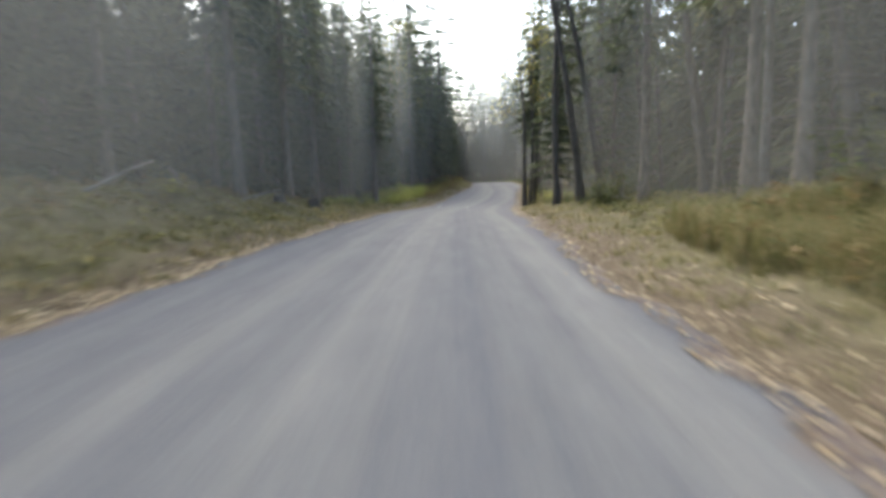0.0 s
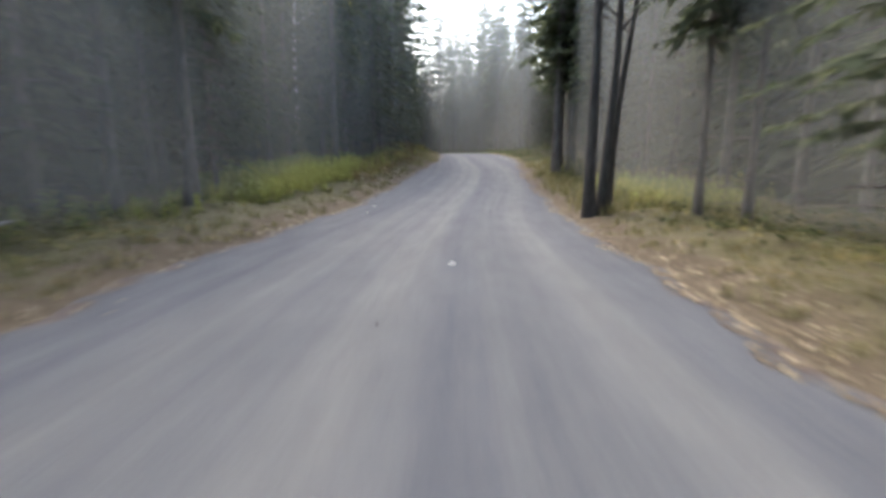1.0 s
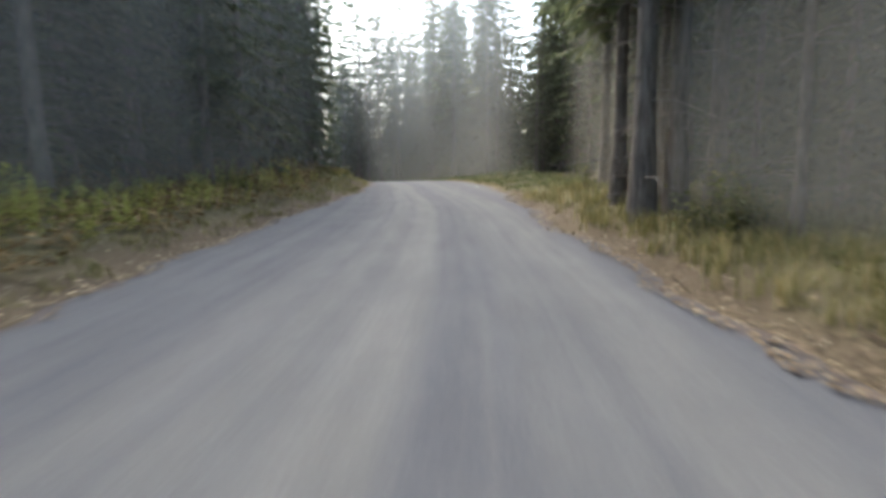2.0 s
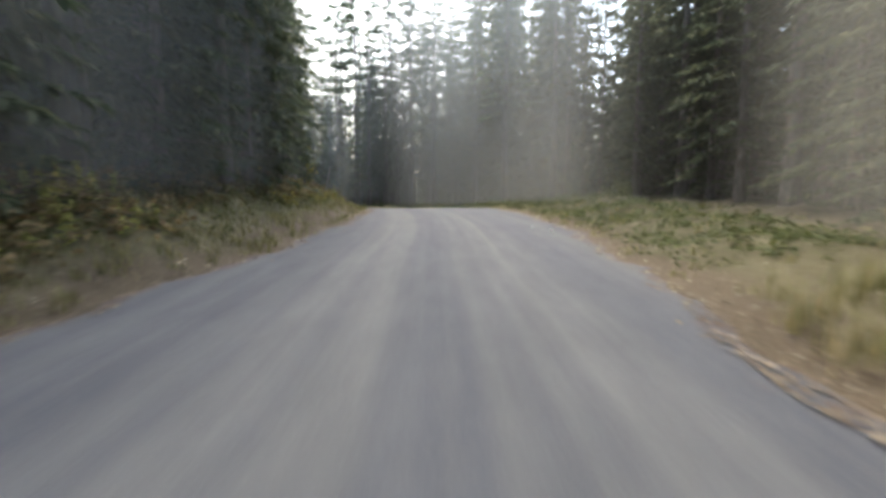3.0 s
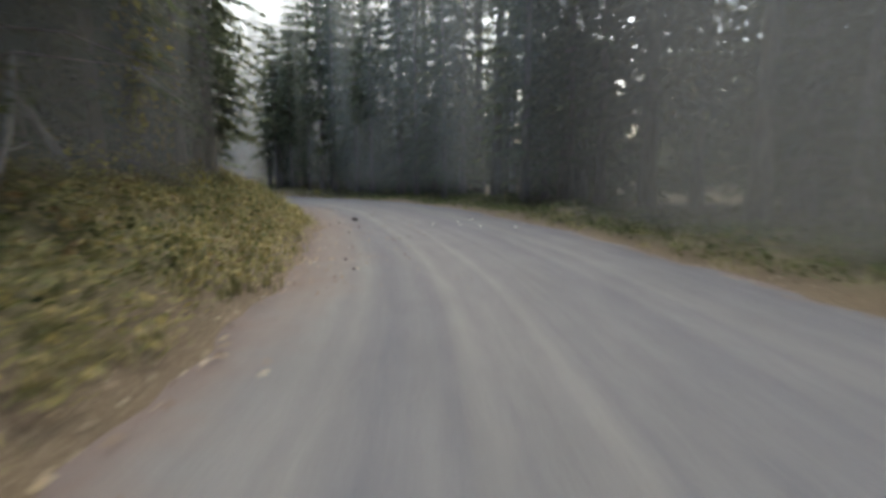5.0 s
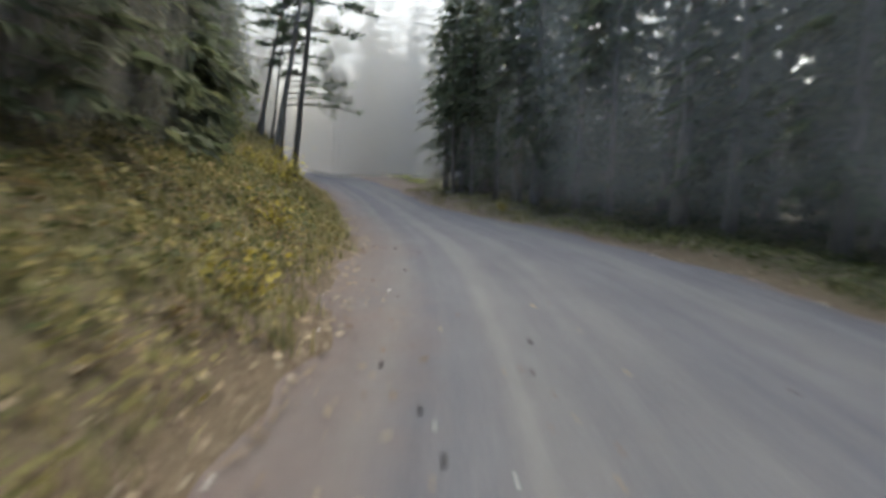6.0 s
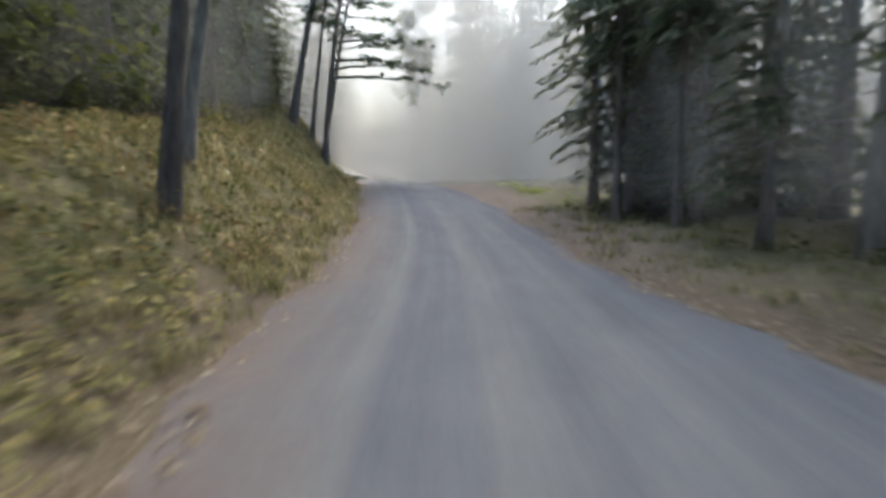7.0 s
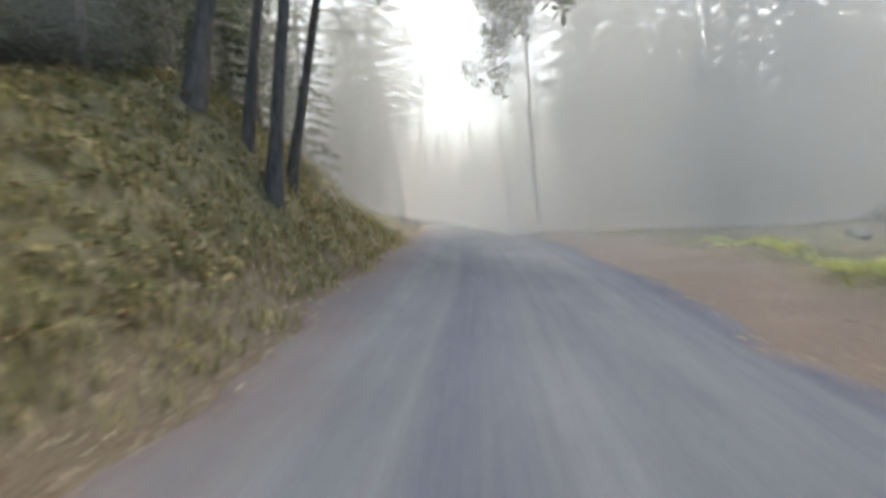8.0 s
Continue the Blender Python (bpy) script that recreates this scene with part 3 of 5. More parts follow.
def pine(name, label, seed, height, crown_from, spread, r, lean=(0, 0), group="trees of the roadside wood", boughs=26, low=None):
    """A pine: long bare trunk, level limbs carrying fans of needle tufts high up."""
    rng = np.random.default_rng(seed)
    tree = thing(name, label, "tree", group)
    path = trunk_path(rng, height, lean, 0.12)
    wood, crown = Pile(), Pile()
    wood.add(*tube(path, taper(path, r), 10))
    dead_branches(rng, wood, path, r, 1.8, crown_from + 1.0, 12, 1.3)
    zs = list(np.linspace(crown_from, height - 0.3, boughs))
    for i, z in enumerate(zs):
        f = (z - crown_from) / (height - crown_from)
        a = i * 2.4 + rng.normal(0, 0.4)
        L = spread * (1 - 0.6 * f) * rng.uniform(0.6, 1.15)
        if low and i < len(low):
            a, L = low[i]
        d = np.array([np.cos(a), np.sin(a), 0])
        u = np.linspace(0, 1, 7)
        spine = along(path, z) + d * L * u[:, None] + np.array([0, 0, 1.0]) * ((0.12 * u - 0.18 * u * u) * L + rng.normal(0, 0.05, 7) * u)[:, None]
        spine[:, :2] += rng.normal(0, 0.05, (7, 2)) * u[:, None]
        wood.add(*tube(spine, np.linspace(0.055, 0.008, 7) * (0.4 + 0.6 * L / spread), 4))
        for w in rng.uniform(0.25, 1.0, int(5 + 3.2 * L)):
            b = np.array([np.interp(w, u, spine[:, j]) for j in range(3)])
            a2 = a + rng.normal(0, 0.75)
            l2 = rng.uniform(0.35, 0.95) * (1.25 - 0.6 * w)
            e = b + np.array([np.cos(a2), np.sin(a2), rng.normal(0.08, 0.14)]) * l2
            wood.add(*tube(np.stack([b, e]), [0.011, 0.004], 3))
            m = 12
            q = rng.uniform(0.2, 1.05, m)
            base = b + (e - b) * q[:, None] + rng.normal(0, 0.06, (m, 3)) * [1, 1, 0.6]
            dd = unit(np.stack([np.cos(a2) + rng.normal(0, 0.8, m), np.sin(a2) + rng.normal(0, 0.8, m), rng.normal(0.1, 0.35, m)], -1))
            ln = rng.uniform(0.18, 0.37, m)
            crown.quads(sprays(rng, base, dd, ln, ln * 0.17, 0.1))
    part("trunk", wood.mesh("trunk", BARK_DARK), tree)
    part("crown", crown.mesh("crown", PINE, True), tree)
    return tree


def leaf_tree(name, label, seed, height, r, lean, leaf, leaves, bark, fork=0.45, group="trees of the roadside wood", stems=1, size=0.09):
    """A broadleaved tree in autumn: one or more stems, forking limbs, a thin uneven crown of separate leaves."""
    rng = np.random.default_rng(seed)
    tree = thing(name, label, "tree", group)
    wood, ends = Pile(), []

    def limb(p, d, length, rad, level):
        n = 6 if level == 1 else 3
        pts = [p]
        for i in range(n):
            d = unit(d + rng.normal(0, 0.10 + 0.05 * level, 3) + np.array([0, 0, 0.05]))
            pts.append(pts[-1] + d * length / n)
        pts = np.array(pts)
        wood.add(*tube(pts, np.linspace(rad, rad * 0.35, n + 1), max(3, 8 - 2 * level)))
        if level >= 3:
            ends.append(pts)
            return
        for _ in range(rng.integers(3, 6)):
            i = rng.integers(n // 2, n + 1)
            a = rng.uniform(0, 6.28)
            nd = unit(d * rng.uniform(0.5, 1.0) + 0.75 * np.array([np.cos(a), np.sin(a), rng.uniform(-0.1, 0.6)]))
            limb(pts[i], nd, length * rng.uniform(0.4, 0.65), rad * 0.45, level + 1)

    for k in range(stems):
        base = np.array([0.35 * k, 0.12 * k, -0.2])
        path = trunk_path(rng, height * (1 - 0.08 * k), (lean[0] + 0.05 * k, lean[1] - 0.03 * k), 0.16)
        path = path + base
        rad = taper(path, r * (1 - 0.15 * k))
        wood.add(*tube(path, rad, 9))
        for z in rng.uniform(height * fork, height * 0.95, 9):
            a = rng.uniform(0, 6.28)
            limb(along(path, z), unit(np.array([np.cos(a), np.sin(a), rng.uniform(0.3, 1.0)])), height * 0.22 * rng.uniform(0.5, 1.1), r * 0.3 * (1.1 - z / height), 1)
    part("trunk", wood.mesh("trunk", bark), tree)
    if leaves:
        crown = Pile()
        for pts in ends:
            m = leaves
            b = pts[rng.integers(1, len(pts), m)] + rng.normal(0, 0.22, (m, 3))
            ln = rng.uniform(0.7, 1.3, m) * size
            crown.quads(sprays(rng, b, unit(rng.normal(0, 1, (m, 3))), ln * 1.6, ln * 0.55, 0.2))
        part("crown", crown.mesh("crown", leaf, True), tree)
    return tree


def shrub(name, label, seed, height, spread, leaf, count, size, group="shrubs of the verge", stems=9):
    rng = np.random.default_rng(seed)
    bush = thing(name, label, "shrub", group)
    wood, crown = Pile(), Pile()
    for _ in range(stems):
        a, L = rng.uniform(0, 6.28), height * rng.uniform(0.6, 1.1)
        u = np.linspace(0, 1, 6)[:, None]
        out = spread * rng.uniform(0.3, 1.0)
        pts = np.concatenate([np.cos(a) * out * u ** 1.3, np.sin(a) * out * u ** 1.3, L * u - 0.08], 1) + rng.normal(0, 0.03, (6, 3)) * u
        wood.add(*tube(pts, np.linspace(0.014, 0.004, 6), 4))
        m = count // stems
        w = rng.uniform(0.25, 1.05, m)
        b = np.stack([np.interp(w, u[:, 0], pts[:, j]) for j in range(3)], -1) + rng.normal(0, 0.13, (m, 3)) * (0.4 + w[:, None])
        ln = rng.uniform(0.6, 1.4, m) * size
        dd = unit(rng.normal(0, 1, (m, 3)) * [1, 1, 0.45] + [0, 0, 0.1])
        crown.quads(sprays(rng, b, dd, ln * 1.5, ln * 0.55, 0.3))
    part("branchwork", wood.mesh("branchwork", BARK), bush)
    part("foliage", crown.mesh("foliage", leaf, True), bush)
    return bush


def place(s, lat, turn=0.0, scale=1.0, sink=0.05):
    x, y, z = spot(s, lat, sink)
    return Matrix.Translation((x, y, z)) @ Matrix.Rotation(radians(turn), 4, "Z") @ Matrix.Scale(scale, 4)


def set_at(ob, m):
    ob.matrix_basis = m
    return ob


# the kinds of tree that the wood is made of: the first of each is planted in the wood, the rest are copies of it
KINDS = {
    "spruce_full": conifer("spruce_tree", "dark green spruce branched to the ground", 11, 14.0, 0.5, 2.2, 0.15, dead=6, twig=2.3, gap=0.44, fine=0.50),
    "spruce_small": conifer("spruce_tree", "young grey-green spruce with drooping boughs", 12, 7.5, 0.4, 1.6, 0.08, dead=0, gap=0.30, twig=1.3),
    "spruce_mid": conifer("spruce_tree", "tall dark spruce with bare snags low down", 13, 17.0, 2.2, 2.4, 0.16, dead=26, twig=2.1, gap=0.48, fine=0.52),
    "spruce_bare": conifer("spruce_tree", "tall spruce with a long bare grey trunk", 15, 18.0, 5.5, 2.3, 0.19, dead=32, gap=0.5, twig=1.3, fine=0.72),
    "spruce_pole": conifer("spruce_tree", "thin dark spruce pole with dead twigs", 16, 14.0, 4.5, 1.5, 0.10, dead=30, gap=0.42),
    "spruce_fine": conifer("spruce_tree", "dark spruce with thin drooping boughs and bare lower snags", 23, 15.0, 1.9, 2.2, 0.15, dead=26, gap=0.5, twig=3.2, fine=0.40, droop=0.5),
    "spruce_full_far": conifer("spruce_tree", "dark green spruce deeper in the wood", 21, 15.0, 0.6, 2.3, 0.15, dead=0, gap=0.62, twig=0.8),
    "spruce_bare_far": conifer("spruce_tree", "tall bare-trunked spruce deeper in the wood", 22, 18.0, 3.5, 2.3, 0.18, dead=8, gap=0.66, twig=0.8),
    "pine": pine("pine_tree", "tall pine with a bare scaly trunk", 17, 19.0, 8.0, 3.0, 0.21),
    "grey_tree": leaf_tree("deciduous_tree", "bare grey-barked broadleaved tree", 18, 15.0, 0.15, (0.03, 0.02), LEAF_YELLOW, 4, BARK_PALE, 0.4),
    "dark_tree": leaf_tree("deciduous_tree", "leaning dark-barked tree with few leaves", 19, 16.0, 0.20, (-0.12, 0.02), LEAF_GREEN, 5, BARK_DARK, 0.4),
}
USED = set()
TAKEN = []


def plant(kind, s, lat, turn=0.0, scale=1.0, sink=0.08):
    """Stand a tree of a kind at a place along the road."""
    proto = KINDS[kind]
    x, y, z = spot(s, lat, sink)
    TAKEN.append((x, y))
    if kind not in USED:
        USED.add(kind)
        return set_at(proto, Matrix.Translation((x, y, z)) @ Matrix.Rotation(radians(turn), 4, "Z"))
    return copy_thing(proto, place(s, lat, turn, scale, sink))


# trees that stand out one by one
twin = leaf_tree("deciduous_tree", "twin dark-barked trunks rising from one foot at the road's edge", 41, 13.0, 0.17, (-0.03, 0.0), LEAF_YELLOW, 3, BARK_DARK, 0.35, stems=2)
set_at(twin, place(40.7, 3.32))
TAKEN.append(spot(40.7, 3.32)[:2])
set_at(leaf_tree("deciduous_tree", "slim dark trunk leaning beside twin trunks", 42, 12.0, 0.13, (0.05, 0.0), LEAF_YELLOW, 3, BARK_DARK, 0.35), place(41.5, 3.95))
TAKEN.append(spot(41.5, 3.95)[:2])
birch = leaf_tree("birch_tree", "tall birch with patchy white bark", 43, 16.0, 0.15, (0.0, 0.0), LEAF_YELLOW, 6, BIRCH, 0.45)
set_at(birch, place(55.8, -10.6))
copy_thing(birch, place(124.3, 11.56, 80, 0.9))
copy_thing(birch, place(140.5, -7.5, 200))
leaner = leaf_tree("deciduous_tree", "thick dark trunk leaning towards the road", 44, 17.0, 0.23, (-0.22, 0.0), LEAF_GREEN, 4, BARK_DARK, 0.45)
set_at(leaner, place(23.0, 10.3))
copy_thing(leaner, place(13.0, 9.4, -20, 0.8))
roadside_pine = pine("pine_tree", "dark pine leaning out over the bank", 45, 16.0, 6.0, 2.6, 0.13, lean=(0.09, 0.12))
set_at(roadside_pine, place(138.9, -3.65))
pale = leaf_tree("deciduous_tree", "pale grey trunk beside a dark pine", 46, 15.0, 0.13, (0.10, 0.13), LEAF_GREEN, 4, BARK_PALE, 0.5)
set_at(pale, place(141.8, -4.6))
arch = pine("pine_tree", "pine reaching long boughs out over the road", 47, 15.0, 4.0, 2.8, 0.15, lean=(0.05, 0.115),
            low=[(0.95, 5.4), (0.65, 4.6), (1.2, 5.8), (0.4, 3.8), (0.85, 5.0)])
set_at(arch, place(160.4, -4.15))
set_at(pine("pine_tree", "dark pine leaning on the crest of the bank", 48, 15.0, 6.2, 2.4, 0.13, lean=(0.09, 0.20)), place(162.2, -4.4))
set_at(pine("pine_tree", "slim dark pine with a crooked limb", 49, 14.0, 6.6, 2.4, 0.11, lean=(0.06, 0.15)), place(160.8, -4.8))
set_at(pine("pine_tree", "thick dark pine leaning over the bank's crest", 52, 15.0, 6.6, 2.4, 0.19, lean=(0.08, 0.22)), place(160.2, -5.6))
set_at(leaf_tree("deciduous_tree", "slim roadside tree with small green leaves", 50, 13.0, 0.11, (-0.07, -0.06), LEAF_GREEN, 46, BARK_DARK, 0.35), place(171.0, 2.8))
set_at(leaf_tree("deciduous_tree", "grey trunk at the field's corner in mist", 51, 14.0, 0.14, (-0.02, 0.0), LEAF_GREEN, 40, BARK_DARK, 0.35), place(172.6, 4.2))
set_at(leaf_tree("deciduous_tree", "dark trunk leaning steeply towards the road", 53, 16.0, 0.20, (-0.17, 0.06), LEAF_GREEN, 4, BARK_DARK, 0.45), place(28.4, 7.0))
set_at(leaf_tree("deciduous_tree", "dark trunk leaning a little towards the road", 54, 16.0, 0.17, (-0.13, 0.04), LEAF_GREEN, 5, BARK_DARK, 0.45), place(25.1, 5.4))
set_at(leaf_tree("deciduous_tree", "slim dark trunk leaning towards the road", 55, 15.0, 0.14, (-0.12, 0.09), LEAF_YELLOW, 5, BARK_DARK, 0.45), place(18.1, 8.0))
set_at(leaf_tree("deciduous_tree", "straight dark trunk at the wood's edge", 56, 15.0, 0.16, (-0.02, 0.0), LEAF_GREEN, 5, BARK_DARK, 0.45), place(26.6, 4.5))


def plant_row(*trees):
    for s, lat, kind, turn, scale in trees:
        plant(kind, s, lat, turn, scale)


plant_row((128.2, -5.3, "spruce_small", 10, 0.7), (130.6, -5.9, "spruce_small", 120, 0.8), (133.4, -6.6, "spruce_small", 220, 0.9), (136.4, -6.7, "spruce_small", 300, 0.8), (126.0, -5.0, "spruce_small", 60, 0.6),
    (110.0, 12.0, "spruce_mid", 20, 1.45), (113.0, 9.6, "spruce_mid", 130, 1.5), (116.5, 9.0, "spruce_fine", 220, 1.6), (119.5, 11.0, "spruce_mid", 300, 1.45),
    (139.5, 8.2, "pine", 40, 1.2), (143.5, 8.8, "pine", 160, 1.15), (147.0, 9.5, "pine", 290, 1.2), (150.2, 9.8, "pine", 80, 1.1),
    (148.4, 7.0, "spruce_full", 15, 0.9), (146.2, 6.6, "spruce_full", 80, 0.8), (150.4, 7.4, "spruce_full", 220, 0.8),
    (168.5, 9.5, "spruce_full", 15, 1.3), (170.0, 13.0, "spruce_full", 95, 1.4), (172.5, 10.5, "dark_tree", 15, 1.2), (174.0, 15.0, "spruce_mid", 60, 1.3), (176.0, 12.0, "dark_tree", 115, 1.2), (171.5, 17.5, "spruce_mid", 15, 1.2), (177.0, 18.0, "spruce_full", 200, 1.4),
    (178.0, -4.6, "spruce_mid", 15, 1.1), (181.0, -6.2, "spruce_full", 85, 1.2), (184.0, -4.8, "dark_tree", 15, 1.1), (188.0, -3.8, "dark_tree", 75, 1.2), (193.0, -3.6, "spruce_mid", 40, 1.1), (197.0, -3.2, "dark_tree", 200, 1.2))
plant_row((149.2, 5.45, "spruce_fine", 10, 1.0), (147.6, 5.9, "spruce_fine", 90, 0.9), (146.0, 4.9, "spruce_pole", 30, 1.0), (144.6, 6.3, "spruce_fine", 200, 0.9), (143.0, 5.0, "spruce_pole", 50, 0.9),
    (141.0, 5.6, "spruce_fine", 140, 0.8), (139.0, 5.9, "spruce_bare", 290, 0.8), (136.6, 5.8, "spruce_fine", 20, 1.0), (134.5, 6.6, "spruce_fine", 75, 0.9), (132.0, 6.6, "spruce_pole", 10, 1.05),
    (129.5, 7.4, "spruce_bare", 75, 1.0), (127.2, 7.2, "spruce_fine", 230, 0.9), (85.4, 10.8, "spruce_fine", 0, 0.85), (92.0, 9.6, "spruce_bare", 60, 1.1), (97.5, 9.0, "spruce_bare", 260, 1.15),
    (102.5, 9.2, "spruce_mid", 160, 1.0), (108.0, 8.6, "spruce_bare", 20, 1.2), (140.2, 7.4, "spruce_bare", 100, 1.05), (146.8, 7.4, "spruce_mid", 300, 1.0), (149.8, 8.0, "spruce_mid", 30, 1.0))
plant_row((122.0, 9.0, "pine", 0, 1.3), (125.0, 12.0, "pine", 70, 1.35), (128.5, 12.5, "pine", 130, 1.35), (131.5, 14.5, "pine", 200, 1.4), (134.5, 12.0, "pine", 260, 1.35),
    (119.0, 11.5, "pine", 310, 1.3), (137.5, 13.0, "pine", 30, 1.35), (132.2, 8.6, "spruce_full", 40, 1.2), (128.4, 9.2, "spruce_full", 140, 1.2), (125.2, 9.0, "spruce_mid", 10, 1.1),
    (135.6, 8.2, "spruce_full", 240, 1.1), (127.5, 10.5, "spruce_small", 0, 0.9), (130.5, 10.0, "spruce_small", 40, 0.8), (133.0, 10.8, "spruce_small", 90, 0.95), (136.0, 9.6, "spruce_small", 130, 0.85),
    (139.0, 10.0, "spruce_small", 180, 0.9), (142.0, 9.4, "spruce_small", 220, 0.8), (145.0, 9.2, "spruce_small", 300, 0.9), (147.5, 8.6, "spruce_small", 30, 0.8), (123.5, 13.5, "spruce_small", 30, 0.9))
plant_row((119.5, 13.0, "spruce_small", 130, 0.9), (39.3, 5.8, "spruce_pole", 0, 1.0), (38.8, 6.8, "spruce_pole", 90, 1.1), (35.5, 8.4, "spruce_bare", 0, 0.9), (123.2, 11.7, "spruce_bare", 33, 0.9),
    (124.9, 15.8, "spruce_bare", 0, 1.0), (129.5, 11.5, "spruce_pole", 0, 1.1), (115.1, -4.1, "spruce_fine", 0, 1.0), (114.0, -4.8, "spruce_fine", 120, 0.9), (117.5, -4.6, "spruce_fine", 0, 0.9),
    (120.5, -5.2, "spruce_full", 70, 0.9), (111.0, -5.4, "spruce_fine", 30, 0.9), (108.0, -5.2, "spruce_mid", 30, 0.8), (77.0, -6.2, "spruce_bare", 10, 0.9), (56.5, -8.7, "spruce_bare", 0, 1.0),
    (18.3, -7.3, "spruce_bare", 0, 1.0), (31.5, 7.3, "spruce_bare", 0, 1.15), (34.8, 9.0, "spruce_mid", 60, 1.0), (53.0, 7.6, "spruce_mid", 40, 0.9), (55.7, 3.6, "spruce_bare", 10, 1.2))
plant_row((56.0, 4.4, "spruce_bare", 200, 1.1), (59.0, 4.3, "spruce_bare", 20, 1.0), (56.6, 3.9, "spruce_pole", 80, 1.1), (58.2, 5.0, "spruce_pole", 120, 1.2), (57.4, 6.0, "spruce_bare", 300, 1.1),
    (61.5, 5.2, "spruce_pole", 220, 1.2), (83.5, -8.2, "spruce_full", 20, 1.1), (80.2, -8.6, "spruce_full", 200, 1.2), (87.5, -7.8, "spruce_full", 100, 1.1), (92.0, -7.6, "spruce_full", 150, 1.15),
    (97.0, -7.4, "spruce_full", 310, 1.1), (176.5, 6.5, "spruce_full", 20, 1.3), (178.5, 8.5, "spruce_full", 120, 1.4), (180.5, 7.0, "spruce_mid", 20, 1.3), (171.0, 17.0, "spruce_full", 60, 1.3),
    (173.0, 19.5, "spruce_full", 10, 1.4), (165.0, 22.0, "spruce_full", 210, 1.2), (38.6, -7.2, "spruce_bare", 15, 0.9), (37.7, -8.7, "spruce_bare", 195, 0.9), (33.0, -9.5, "spruce_mid", 50, 1.0))
plant_row((29.0, -8.0, "spruce_bare", 120, 1.0), (30.5, 4.9, "spruce_mid", 0, 0.8), (22.0, 7.2, "spruce_bare", 150, 1.0), (16.5, 8.9, "grey_tree", 70, 1.0), (13.0, 10.5, "dark_tree", 60, 0.9),
    (10.0, 9.6, "spruce_bare", 0, 1.0), (33.4, 8.0, "dark_tree", -10, 1.0), (11.0, -10.0, "spruce_full", 80, 1.0), (22.5, -7.0, "spruce_bare", 0, 0.9))

# the wood itself, zone by zone: stretch, side, nearest and farthest distance from the gravel, spacing, kinds
LEFT_ZONES = [
    (-2, 24, -1, 6.0, 14, 2.1, "spruce_full spruce_mid spruce_full spruce_mid spruce_fine"),
    (24, 46, -1, 4.4, 15, 2.1, "spruce_fine spruce_mid spruce_full spruce_bare"),
    (46, 63, -1, 5.2, 16, 2.0, "spruce_full spruce_full spruce_fine spruce_mid"),
    (63, 84, -1, 3.6, 15, 2.1, "spruce_full spruce_mid spruce_full spruce_fine pine"),
    (84, 104, -1, 4.4, 13, 2.0, "spruce_mid spruce_full spruce_fine spruce_full"),
    (104, 124, -1, 3.4, 10, 1.9, "spruce_full spruce_fine spruce_full spruce_mid"),
    (124, 148, -1, 5.0, 15, 2.3, "spruce_bare pine spruce_mid grey_tree spruce_fine spruce_full"),
    (148, 176, -1, 5.0, 14, 1.9, "spruce_mid spruce_full spruce_bare spruce_full"),
    (180, 225, -1, 2.6, 16, 3.8, "grey_tree pine spruce_bare spruce_full dark_tree"),
]
RIGHT_ZONES = [
    (4, 12, 1, 7.5, 15, 3.0, "grey_tree spruce_bare dark_tree spruce_mid"),
    (12, 40, 1, 4.6, 15, 2.5, "spruce_bare spruce_pole grey_tree spruce_mid dark_tree"),
    (40, 51, 1, 6.5, 16, 2.7, "spruce_mid spruce_bare spruce_full"),
    (51, 66, 1, 2.8, 14, 2.6, "spruce_bare spruce_mid pine spruce_pole"),
    (66, 92, 1, 8.0, 19, 2.1, "spruce_mid spruce_full spruce_full spruce_bare"),
    (92, 112, 1, 6.2, 19, 2.1, "spruce_bare spruce_full spruce_mid spruce_full pine"),
    (112, 124, 1, 3.4, 17, 2.0, "spruce_bare spruce_full spruce_mid spruce_full pine"),
    (124, 150, 1, 3.2, 13, 2.0, "spruce_full spruce_fine spruce_mid spruce_full spruce_bare"),
    (152, 178, 1, 20, 32, 3.6, "spruce_full spruce_mid grey_tree dark_tree"),
    (182, 225, 1, 3.5, 20, 3.8, "grey_tree spruce_mid pine spruce_full dark_tree"),
]


